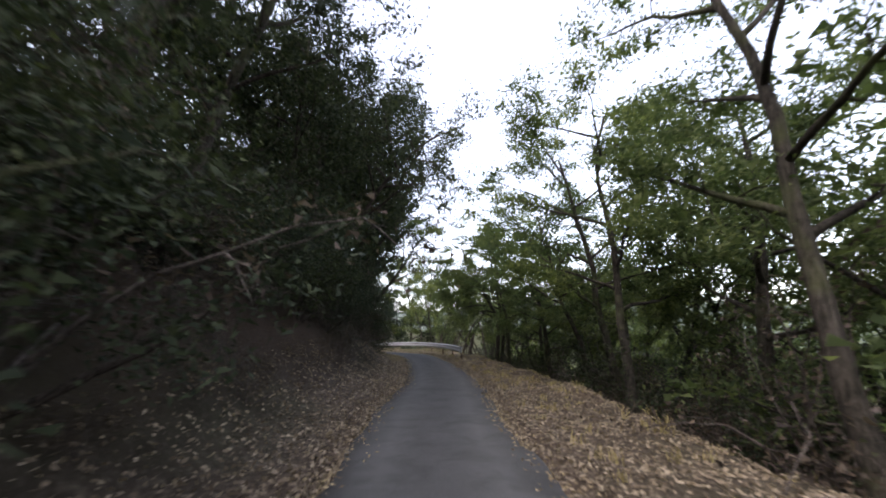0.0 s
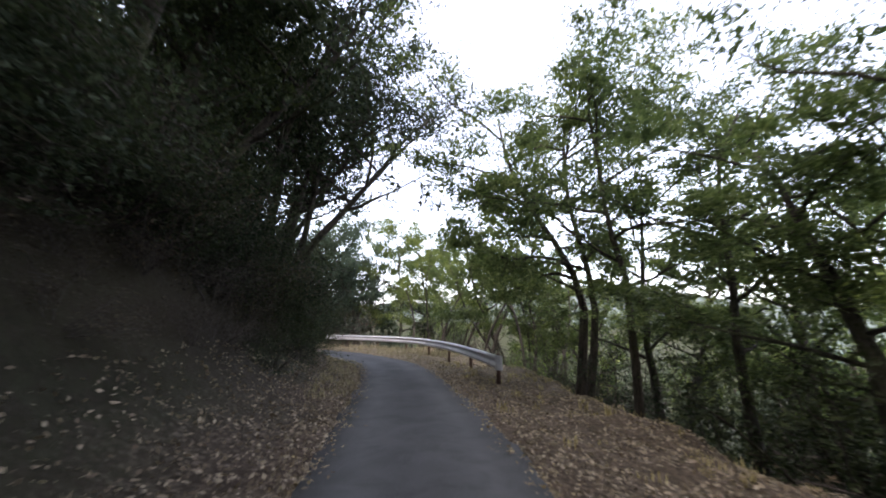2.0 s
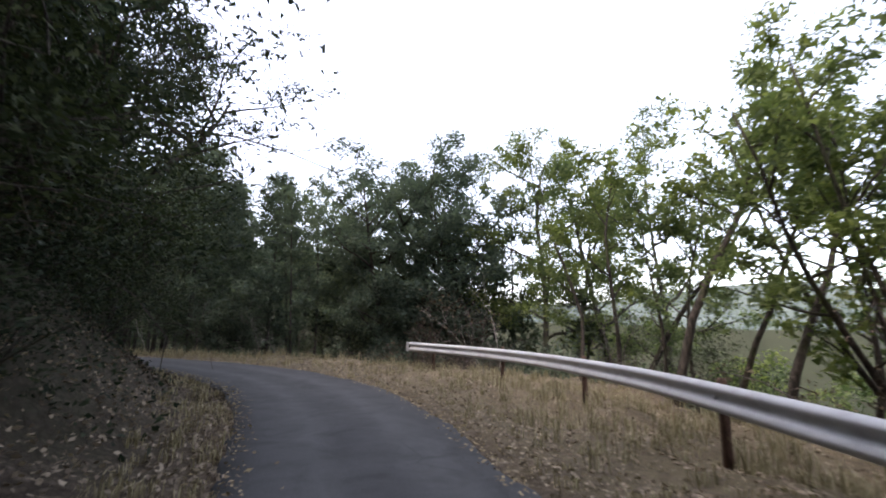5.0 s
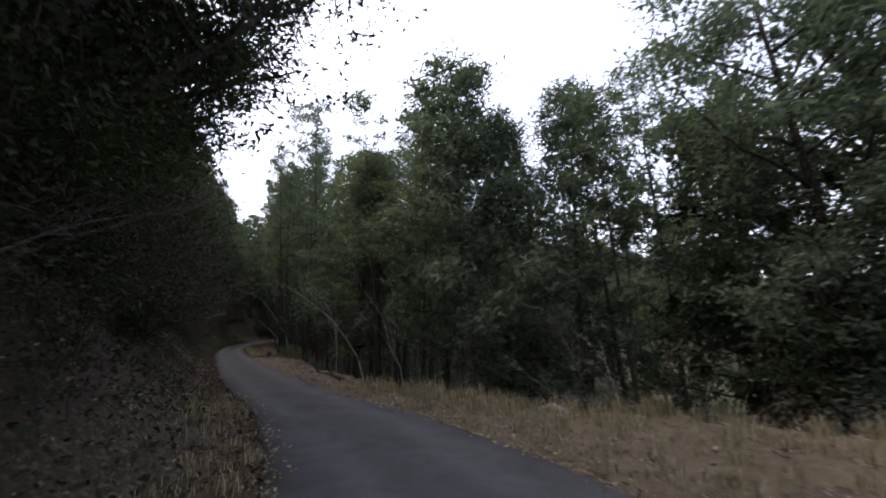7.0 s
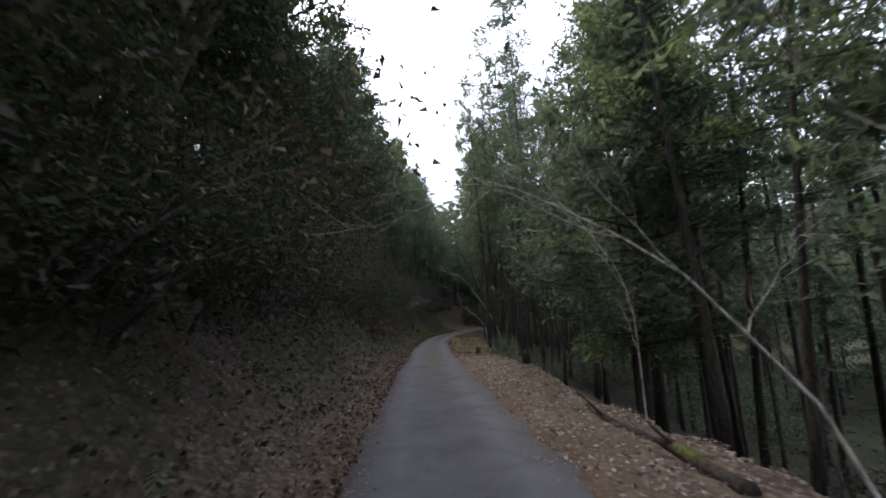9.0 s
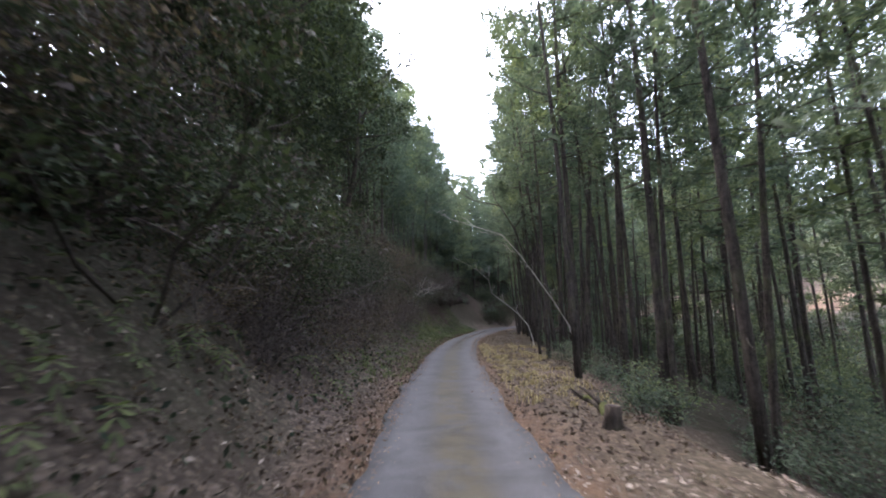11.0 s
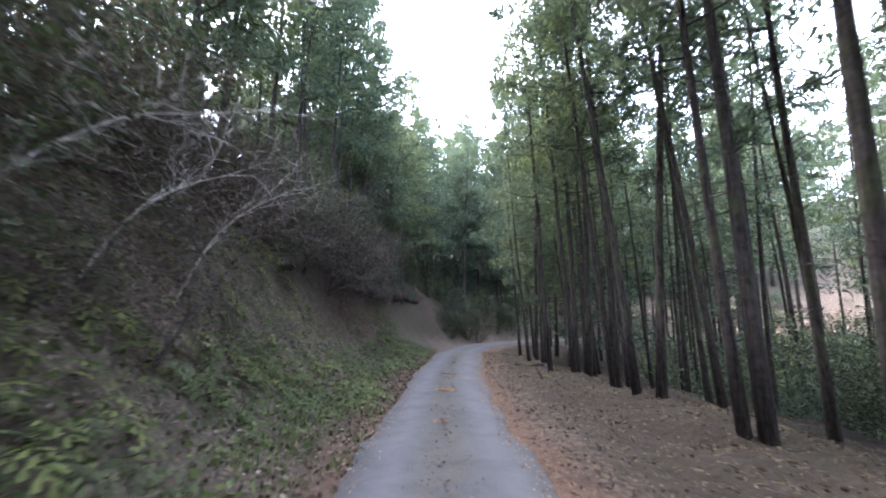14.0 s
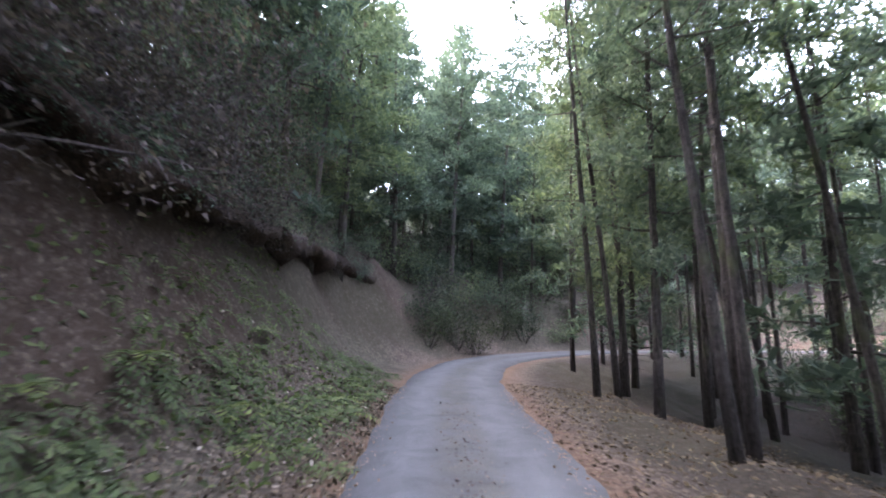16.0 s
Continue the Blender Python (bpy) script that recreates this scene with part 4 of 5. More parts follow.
# unseen trees added behind the start to close off light on the bank side
stand(DARKS_BACK, R, 5, (-16, 0), (-9, -5.4), gap=2.0, group="trees on the bank", taken=taken)
stand(DARKS_BACK, R, 32, (0, 94), (-16, -7), gap=2.4, group="trees on the bank", taken=taken, keep=lambda s, u: not 25 < s < 37, omit=glade)
stand(CEDARS, R, 18, (88, 128), (-8.5, -6.0), gap=1.5, scale=(1.0, 1.25), group="cedars above the bank", taken=taken)
stand(CEDARS_BACK, R, 40, (80, 134), (-18, -9), gap=1.7, scale=(1.0, 1.3), group="cedars above the bank", taken=taken)
stand(DENSE, R, 22, (82, 124), (-10, -6.2), gap=2.0, group="cedars above the bank", taken=taken, scale=(0.95, 1.15))
for s, u, lean, k in ((14.5, -4.8, 0.3, 1), (18.0, -4.8, 0.35, 0), (23.5, -4.8, 0.3, 1), (33.0, -4.3, 0.25, 0), (35.4, -4.5, 0.3, 1), (37.6, -4.6, 0.3, 0), (40.0, -5.0, 0.25, 1), (51.5, -5.2, 0.3, 0), (55.5, -5.4, 0.25, 1), (57.8, -5.1, 0.3, 0), (60.5, -5.6, 0.2, 0)):
    OVERHANG.put(k, beside(s, u, 0.0) @ Matrix.Rotation(lean, 4, "Y") @ Matrix.Rotation(s, 4, "Z"), "trees on the bank")
for s, u, k in ((42.6, -4.7, 1), (44.2, -4.9, 0), (45.8, -4.8, 1), (47.4, -4.9, 0), (49.0, -4.9, 1), (51.0, -4.7, 0), (53.0, -4.6, 1), (38.4, -4.2, 0), (40.4, -4.4, 1)):
    GROVE.put(k, beside(s, u, s, 1.15), "thickets on the bank")
for s, u, k in ((27.5, -2.95, 0), (29.0, -3.1, 1), (30.6, -2.9, 0), (32.2, -3.0, 1), (33.8, -3.1, 0), (35.4, -2.95, 1), (37.0, -3.2, 0), (39.0, -3.3, 1), (44.0, -3.6, 0), (47.0, -3.7, 1), (50.5, -3.6, 0), (54.5, -3.4, 1)):
    GROVE.put(k, beside(s, u, s, 0.5), "thickets on the bank")
for s, u in ((43.5, -6.6), (46.5, -6.8), (49.8, -6.6), (53.5, -5.8), (56.5, -5.4), (59.5, -5.2), (62.5, -5.2)):
    DARKS.put(int(s), beside(s, u, s, 1.0), "trees on the bank")
stand(SHRUBS, R, 54, (0, 38), (-5.2, -3.1), gap=0.62, lean=0.3, group="shrubs on the bank", omit=bare_face)
stand(SHRUBS, R, 46, (38, 84), (-5.6, -3.2), gap=0.75, lean=0.12, group="shrubs on the bank", keep=roomy(4.6))
stand(SHRUBS, R, 16, (92, 124), (-7.2, -5.6), gap=0.8, lean=0.3, group="shrubs on the bank")
stand(SCRUB, R, 14, (2, 60), (-5.6, -3.2), gap=0.9, lean=0.1, group="scrub on the bank", keep=roomy(4.7))
stand(SCRUB, R, 40, (76, 103), (-6.0, -3.2), gap=0.6, lean=0.1, group="scrub on the bank", scale=(0.6, 0.9))
stand(SCRUB, R, 24, (98, 122), (-6.2, -4.9), gap=0.7, lean=0.45, group="scrub on the bank")
stand(DARKS, R, 11, (36, 60), (-9.5, -6.6), gap=1.7, group="trees on the bank", scale=(0.9, 1.2), keep=lambda s, u: to_road(*on_ground(s, u)[0][:2])[1][0] < -6.3, omit=glade)
stand(GROVE, R, 22, (36, 60), (-7.0, -4.2), gap=1.1, group="thickets on the bank", keep=roomy(4.9), omit=glade)
stand(GROVE, R, 14, (2, 36), (-6.0, -3.9), gap=1.4, group="thickets on the bank", omit=lambda x, y, s, u: bare_face(x, y, s, u) or 22 < s < 29)
stand(GROVE, R, 18, (74, 100), (-6.5, -3.6), gap=1.2, lean=0.15, group="thickets on the bank", scale=(0.6, 0.9))
stand(THICKET, R, 22, (74, 99), (-7.5, -4.2), gap=1.1, lean=0.1, group="thickets on the bank")
stand(GROVE, R, 9, (0, 30), (-5.6, -4.4), gap=1.2, lean=0.3, group="thickets on the bank", scale=(0.7, 1.0), omit=lambda x, y, s, u: 22 < s < 29)
stand(THICKET, R, 20, (0, 40), (-5.4, -4.0), gap=0.9, lean=0.25, group="thickets on the bank", scale=(0.5, 0.75))
stand(GROVE, R, 24, (0, 40), (-5.2, -3.7), gap=0.9, lean=0.25, group="thickets on the bank", scale=(0.45, 0.7), omit=bare_face)
stand(GROVE, R, 12, (60, 96), (-8.5, -5.5), gap=1.6, group="thickets on the bank")
stand(THICKET, R, 20, (78, 97), (-3.7, -2.7), gap=0.8, lean=0.1, group="thickets on the bank", scale=(0.4, 0.65))
stand(THICKET, R, 10, (57, 75), (-4.8, -3.3), gap=1.2, lean=0.2, group="thickets on the bank")
stand(THICKET, R, 16, (95, 105), (-5.4, -3.2), gap=0.7, lean=0.25, group="thickets on the bank", scale=(0.3, 0.5))
stand(THICKET, R, 7, (98, 106), (-5.6, -4.4), gap=1.0, lean=0.5, group="thickets on the bank", scale=(0.5, 0.8))
stand(GROVE, R, 7, (103, 122), (-7.0, -5.8), gap=1.6, lean=0.25, group="thickets on the bank", scale=(0.7, 0.9))
stand(THICKET, R, 30, (97, 124), (-6.6, -5.0), gap=0.85, lean=0.45, group="thickets on the bank")
AIRY = Nursery(*[broadleaf(230 + i, 10.5, 3.2, LEAF_DARK, BARK_DARK, 5200, bare=0.4, limbs=11, leaf=0.1, spread=0.26, layer=0.4, rise=(0.1, 0.4),
                           along=((0, 0, -0.6), (0.5, 0, 1.2), (1.3, 0.1, 2.6), (2.2, 0.1, 3.8), (3.0, 0.2, 4.8), (3.6, 0.2, 5.8), (4.0, 0.2, 6.8)),
                           label="airy evergreen tree leaning out over the lane") for i in range(2)])
for n, (s, u, turn) in enumerate(((56.5, -4.9, 0.1), (49.6, -4.7, 0.2), (61.6, -5.5, -0.1), (59.2, -5.6, 0.2), (27.0, -5.2, 0.0), (34.0, -5.0, 0.1))):
    AIRY.put(n, beside(s, u, turn), "trees on the bank")
for s, u in ((91.0, -8.4), (93.6, -8.2), (96.2, -8.6)):
    DARKS_BACK.put(int(s), beside(s, u, s, 1.0), "trees on the bank")
for n, (s, u) in enumerate(((84.0, -7.6), (86.4, -7.2), (88.6, -7.4), (90.8, -7.2), (93.0, -7.4), (95.4, -7.2))):
    DARKS.put(n, beside(s, u, s, 1.1), "trees on the bank")
for n, (s, u, lean) in enumerate(((33.6, -4.0, 0.3), (31.2, -4.3, 0.35))):
    OVERHANG.put(n, beside(s, u, 0.0) @ Matrix.Rotation(lean, 4, "Y") @ Matrix.Rotation(s, 4, "Z"), "trees on the bank")
for n, (s, u, size) in enumerate(((33.2, -3.5, 0.75), (34.8, -3.5, 0.8), (36.4, -3.7, 0.85))):
    GROVE.put(n, beside(s, u, s, size), "thickets on the bank")
stand(DARKS_BACK, R, 12, (52, 92), (-12, -6.5), gap=1.9, group="trees on the bank", taken=taken, omit=glade)
stand(DARKS_BACK, R, 10, (86, 114), (-13, -7), gap=2.0, group="trees on the bank", taken=taken)
stand(DENSE, R, 12, (80, 106), (-12, -6.5), gap=1.8, group="cedars above the bank", taken=taken, scale=(0.9, 1.1))
FACE = np.random.default_rng(91)
stand(THICKET, FACE, 26, (1, 33), (-4.8, -2.9), gap=0.8, lean=0.3, group="thickets on the bank", scale=(0.22, 0.38))
stand(SCRUB, FACE, 24, (1, 33), (-4.9, -2.9), gap=0.7, lean=0.3, group="scrub on the bank", scale=(0.3, 0.55))
stand(GROVE, FACE, 11, (83, 95), (-5.2, -3.4), gap=0.9, lean=0.2, group="thickets on the bank", scale=(0.5, 0.7))
stand(THICKET, FACE, 8, (89, 97), (-5.6, -4.0), gap=0.9, lean=0.15, group="thickets on the bank", scale=(0.6, 0.85))
stand(UNDER, FACE, 14, (96, 116), (12, 26), gap=2.0, group="undergrowth in the plantation", scale=(1.0, 1.5))
# open grove of slim trunks on the back of the bank
for n, (x, y, top) in enumerate(((-7.6, 30.2, 12.0), (-8.6, 32.4, 13.2), (-7.9, 34.2, 12.4), (-9.8, 33.4, 13.6), (-10.2, 35.8, 13.0), (-8.9, 36.6, 12.2), (-11.6, 37.6, 13.4), (-11.8, 34.4, 14.2), (-13.2, 36.2, 13.8), (-9.4, 30.4, 13.6))):
    grow(CEDARS, n, x, y, top, x, 1.25, "trees on the bank")
# bend: tall round trees beyond the rail's end, then conifers
for nursery, k, x, y, top, turn, wide in ((CYPRESS, 0, -23.0, 53.4, 12.3, 0.0, 1.15), (CYPRESS, 2, -20.8, 57.0, 11.4, 1.0, 0.95), (CYPRESS, 1, -22.2, 54.8, 10.6, 2.0, 0.9), (CEDARS, 0, -19.2, 57.4, 10.6, 3.0, 1.25), (CEDARS, 1, -17.4, 57.2, 11.4, 1.7, 1.15), (CEDARS, 2, -18.3, 56.4, 9.6, 0.7, 1.1),
                                          (TALL, 0, -11.2, 58.6, 14.0, 0.0, 1.25), (TALL, 1, -8.6, 58.4, 12.6, 1.0, 1.05), (TALL, 1, -13.6, 57.6, 11.4, 2.5, 1.0), (CYPRESS, 0, -16.2, 59.0, 9.8, 4.0, 1.0),
                                          (CYPRESS, 1, -31.1, 52.9, 11.4, 0.5, 1.15), (CYPRESS, 2, -33.5, 55.0, 11.8, 1.5, 1.1), (CEDARS, 0, -26.5, 54.2, 10.8, 2.5, 0.9), (CEDARS, 1, -29.0, 57.0, 12.0, 5.0, 1.0), (CEDARS, 2, -25.6, 57.4, 11.5, 3.3, 0.9),
                                          (OAKS, 0, -4.0, 57.2, 12.3, 0.3, 1.25), (OAKS, 3, -0.8, 59.6, 12.0, 1.3, 1.25), (OAKS, 1, 2.4, 57.5, 11.0, 2.3, 1.1), (OAKS, 2, -3.0, 62.5, 12.5, 5.0, 1.2)):
    grow(nursery, k, x, y, top, turn, wide)
for n, (x, y, top) in enumerate(((-9.6, 60.8, 11.0), (-12.6, 61.2, 11.0))):
    grow(DARKS_BACK, n, x, y, top, x, 1.0)
PALE.put(1, Matrix.Translation((-5.6, 53.4, float(ground_z(-5.6, 53.4)[0]))) @ Matrix.Rotation(1.0, 4, "Z"), "bare trees by the road")
plant(THICKET, 0, -7.2, 54.4, 0.0, 0.9, "thickets beyond the rail")
plant(UNDER, 0, -3.6, 53.4, 0.0, 1.1, "shrubs on the slope")
plant(UNDER, 1, -1.4, 54.4, 2.0, 1.1, "shrubs on the slope")
plant(SCRUB, 1, -9.8, 54.6, 0.0, 1.9, "scrub along the road")
plant(SCRUB, 2, -7.0, 54.9, 1.0, 1.5, "scrub along the road")
edge, run = spline([(4.0, 60.0), (-3.0, 57.5), (-9.0, 57.0), (-16.0, 58.2), (-22.0, 57.2), (-28.0, 55.4), (-35.0, 55.0)], 2.1)
for n, (x, y) in enumerate(edge):
    dx, dy = R.uniform(-0.7, 0.7), R.uniform(-0.7, 0.7)
    if -27 < x < -5:
        grow(FAR_DARK, n, x + dy, y + 6.0 + dx, 10.5 + 3.0 * R.uniform(), R.uniform(0, 6), 1.0)
    if x > -30:
        plant(THICKET, n, x + dy, y - 1.0 + dx, R.uniform(0, 6), 0.8, "shrubs on the slope")
    if -22 < x < -7 and n % 3:
        grow(DARKS_BACK, n, x + dx, y + 3.0 + dy, 7.5 + 2.5 * R.uniform(), R.uniform(0, 6), 1.0)
stand(CEDARS, R, 10, (69, 84), (4.8, 8.5), gap=1.6, group="cedar plantation", taken=taken, scale=(0.85, 1.0), tall=0.8)
stand(CEDARS, R, 12, (62, 72), (5.2, 9), gap=1.4, group="cedar plantation", taken=taken, tall=0.72)
stand(SCRUB, R, 14, (50, 66), (6.0, 10), gap=1.0, group="scrub along the road", keep=lambda s, u: u > half(s) + at(s, VERGE) + 0.6)
PALE.put(1, beside(55.0, 6.6, 0.0, 0.75), "bare trees by the road")
for n, (x, y, path, spread, thick, tint) in enumerate((
        (-23.8, 49.9, ((0, 0, -0.4), (-0.25, -0.05, 0.6), (-0.6, -0.35, 1.3), (-0.9, -0.8, 2.0), (-1.5, -1.3, 2.6), (-2.0, -1.9, 3.1), (-2.5, -2.3, 3.4)), 1.9, 0.36, BARK_PALE),
        (-22.4, 50.5, ((0, 0, -0.4), (-0.05, 0, 0.6), (0.1, -0.15, 1.2), (-0.3, -0.4, 2.0), (-0.25, -0.5, 2.6), (-0.7, -0.7, 3.2), (-1.1, -0.9, 3.7)), 1.8, 0.36, BARK_PALE),
        (-27.2, 50.3, ((0, 0, -0.4), (-0.15, 0.1, 0.5), (-0.1, 0.05, 1.1), (0.0, -0.05, 1.7), (0.1, -0.3, 2.3), (0, -0.6, 2.8), (-0.1, -0.9, 3.3)), 1.1, 0.32, BARK_PALE),
        (-20.6, 51.3, ((0, 0, -0.4), (0.1, 0.1, 0.7), (0.4, 0, 1.5), (0.5, -0.2, 2.2), (0.9, -0.3, 2.9), (1.0, -0.4, 3.5)), 1.1, 0.6, TWIG),
        (-17.4, 52.2, ((0, 0, -0.4), (0, 0.1, 0.6), (0.2, 0, 1.3), (0.1, -0.2, 2.0), (-0.2, -0.3, 2.7)), 1.5, 0.6, TWIG),
        (-24.9, 50.9, ((0, 0, -0.4), (-0.2, 0, 0.8), (-0.3, -0.2, 1.6), (-0.7, -0.3, 2.3), (-1.0, -0.5, 2.8)), 1.1, 0.5, TWIG))):
    bush = bare_tree(300 + n, 4.0, spread, (-0.2, -0.25), "bare_tree", "leafless pale crooked tree at the verge's edge" if tint is BARK_PALE else "leafless brown shrub at the verge's edge", tint, 1, 4, thick, along=path)
    bush.matrix_basis = Matrix.Translation((x, y, float(ground_z(x, y)[0])))
    tagged(bush, group="bare trees by the road")
for n, (s, u, turn, reach_, tall) in enumerate(((100.6, -3.9, 0.3, 1.6, 1.5), (102.3, -4.2, 0.5, 1.8, 1.4), (103.8, -4.0, 0.2, 1.7, 1.6), (105.8, -4.3, 0.3, 2.6, 1.3), (110.4, -4.8, 0.2, 2.2, 1.2), (51.8, -4.0, 0.3, 1.8, 1.2), (47.2, -4.2, 0.4, 1.4, 0.9), (30.5, -4.4, 0.0, 1.8, 1.0))):
    twiggy = bare_tree(320 + n, 4.2, 1.3, (0.5, 0.1), "bare_shrub", "leafless twiggy shrub hanging out from the bank", BARK_PALE if 100 < s < 105 else TWIG, 1, 5, 0.42,
                       along=((0, 0, -0.4), (0.3 * reach_, 0, 0.5 * tall), (0.6 * reach_, 0.1, 0.85 * tall), (0.85 * reach_, 0.1, tall), (reach_, 0.2, 1.05 * tall)))
    twiggy.matrix_basis = beside(s, u, turn)
    tagged(twiggy, group="bare shrubs on the bank")
over = bare_tree(146, 7.5, 2.0, (0.5, 0.3), "bare_tree", "leafless tree reaching out from the bank", BARK_DARK, 1, 3, 0.7,
                 along=((0, 0, -0.5), (0.4, 0.1, 1.6), (1.2, 0.7, 3.4), (2.6, 1.6, 4.5), (4.3, 2.7, 4.7), (5.6, 3.7, 4.4), (6.4, 4.3, 4.1)))
over.matrix_basis = Matrix.Translation((-15.4, 40.4, 1.6))
# cedar plantation
stand(CEDARS, R, 40, (83, 128), (3.2, 8.5), gap=1.55, group="cedar plantation", taken=taken, scale=(0.85, 1.1), lean=0.07, keep=lambda s, u: u > at(s, VERGE) + 1.15)
stand(CEDARS_BACK, R, 105, (70, 140), (7, 24), gap=1.5, group="cedar plantation", taken=taken, scale=(0.85, 1.1))
arched = bare_tree(165, 6.2, 0.9, (-0.45, 0.0), "leaning_dead_tree", "dead tree arching over the lane with crooked bare limbs", BARK_GREY, 1, 2, 0.95,
                   along=((0, 0, -0.5), (-0.1, 0, 0.9), (-0.15, 0.1, 2.6), (-0.75, 0, 5.0), (-1.2, 0.1, 6.2), (-1.8, 0, 6.9), (-2.9, 0.1, 7.1), (-3.9, 0, 7.7)))
arched.matrix_basis = beside(91.5, 3.8)
crooked = bare_tree(166, 5.0, 0.7, (-0.45, 0.0), "leaning_dead_tree", "crooked dead tree with a bare pale upper limb", BARK_PALE, 1, 2, 0.55,
                    along=((0, 0, -0.5), (-0.2, 0, 1.0), (-0.7, 0.1, 1.8), (-1.5, 0, 2.5), (-2.6, 0.1, 3.4), (-2.5, 0, 3.9), (-3.4, 0.1, 4.7), (-4.0, 0, 5.0)))
crooked.matrix_basis = beside(97.4, 4.3)
pale = bare_tree(167, 4.6, 0.8, (-0.45, 0.0), "leaning_dead_tree", "thin dead tree bending over the lane", BARK_PALE, 1, 2, 0.5,
                 along=((0, 0, -0.5), (0, 0, 0.9), (-0.5, 0, 2.0), (-1.2, 0.1, 3.1), (-1.6, 0, 3.7), (-2.1, 0.1, 4.4), (-2.6, 0, 4.9), (-3.5, 0.1, 5.2), (-4.5, 0, 5.5)))
pale.matrix_basis = beside(88.2, 4.5)
for n, (s, u) in enumerate(((99.5, 4.9), (104.6, 5.0), (110.3, 4.8), (115.4, 4.9))):
    x, y, z = on_ground(s, u)[0]
    grow(FULL, n, x, y, 21.0 + n % 3, s, 1.25, "cedar plantation")
for n, (s, u) in enumerate(((98.0, -6.0), (103.5, -6.2), (108.6, -6.4), (113.8, -6.5), (118.6, -6.2), (123.0, -5.8), (127.0, -5.2))):
    x, y, z = on_ground(s, u)[0]
    grow(FULL, n, x, y, 22.0 + n % 3, s, 1.2, "cedars above the bank")
for n, (s, u) in enumerate(((80.5, 5.7), (83.2, 5.1), (86.4, 5.5), (89.6, 5.2), (94.5, 5.2), (102.5, 5.0), (108.0, 4.9), (113.5, 4.9))):
    x, y, z = on_ground(s, u)[0]
    grow(CEDARS, n, x, y, 19.5, s, 1.3, "cedar plantation")
# beyond the far bend
for nursery, k, x, y, top, wide in ((DENSE, 0, -84.3, 52.6, 18.0, 1.0), (DENSE, 1, -86.2, 54.6, 17.5, 1.0), (DENSE, 0, -90.0, 55.6, 20.5, 1.1), (DENSE, 1, -92.5, 58.6, 18.5, 1.1), (DENSE, 0, -97.5, 62.0, 22.0, 1.35), (DENSE, 1, -99.8, 66.2, 23.5, 1.45), (DENSE, 0, -101.5, 70.6, 25.0, 1.5), (DENSE, 1, -103.0, 63.0, 26.0, 1.4), (DENSE, 0, -100.5, 76.0, 25.0, 1.4), (DENSE, 1, -105.0, 68.0, 28.0, 1.5),
                                    (DENSE, 0, -95.5, 57.5, 21.0, 1.1), (DENSE, 1, -82.2, 64.6, 17.0, 0.9), (DENSE, 0, -86.0, 67.2, 20.5, 1.1), (CEDARS, 1, -79.3, 63.4, 18.0, 0.95), (DENSE, 0, -89.8, 70.5, 22.0, 1.2)):
    grow(nursery, k, x, y, top, x, wide, "cedars round the far bend")
for n in range(90):
    x, y = R.uniform(-126, -96), R.uniform(46, 94)
    if to_road(x, y)[1][0] < -4.0 and all((x - p) ** 2 + (y - q) ** 2 > 5.5 for p, q in taken):
        grow(HILLWOOD, n, x, y, 17.0 + 0.55 * (-96 - x) + R.uniform(0, 5), R.uniform(0, 6), R.uniform(0.95, 1.3), "cedars on the hill beyond the bend")
for n in range(70):
    x, y = R.uniform(-122, -40), R.uniform(84, 150)
    if abs(to_road(x, y)[1][0]) > 5 and all((x - p) ** 2 + (y - q) ** 2 > 14.0 for p, q in taken):
        plant(FAR_DARK, n, x, y, R.uniform(0, 6), R.uniform(1.1, 1.6), "trees beyond the far bend")
for n in range(60):
    x, y = R.uniform(-107, -95), R.uniform(60, 84)
    if to_road(x, y)[1][0] < -3.2 and all((x - p) ** 2 + (y - q) ** 2 > 2.2 for p, q in taken):
        plant((GROVE, THICKET, UNDER)[n % 3], n // 3, x, y, R.uniform(0, 6), R.uniform(0.6, 1.0), "undergrowth on the far slope")
stand(UNDER, R, 11, (138, 166), (-5.5, -2.2), gap=1.1, group="undergrowth on the far slope", scale=(0.6, 1.0))
stand(THICKET, R, 12, (138, 166), (-5.5, -2.2), gap=1.1, group="undergrowth on the far slope", scale=(0.5, 0.8))
stand(DENSE, R, 5, (87, 101), (-12, -7.5), gap=2.2, group="cedars above the bank", taken=taken)
stand(DENSE, R, 6, (106, 124), (-15, -10), gap=2.5, group="cedars above the bank", taken=taken)
for n in range(64):
    x, y = R.uniform(-90, -64), R.uniform(68, 94)
    if min(abs(to_road(x, y)[1][0]), 50) > 4.5 and all((x - p) ** 2 + (y - q) ** 2 > 3.0 for p, q in taken):
        plant((FAR_DARK, UNDER)[n % 2], n // 2, x, y, R.uniform(0, 6), 1.0, "trees inside the far bend")
for n in range(60):
    x, y = R.uniform(-93, -58), R.uniform(63, 90)
    if min(abs(to_road(x, y)[1][0]), 50) > 4.0 and all((x - p) ** 2 + (y - q) ** 2 > 1.6 for p, q in taken):
        turn, size = R.uniform(0, 6), R.uniform(0.8, 1.4)
        if abs(to_road(x, y)[1][0]) > 9.0:
            plant((UNDER, UNDER, GROVE)[n % 3], n // 2, x, y, turn, size, "undergrowth in the plantation")
stand(CEDARS_BACK, R, 26, (132, 165), (3.5, 14), gap=1.7, group="cedar plantation", taken=taken)
stand(UNDER, R, 36, (80, 134), (9.0, 24), gap=1.8, group="undergrowth in the plantation", scale=(0.6, 1.1))
stand(THICKET, R, 12, (80, 130), (7.0, 16), gap=1.6, group="undergrowth in the plantation", scale=(0.4, 0.7))
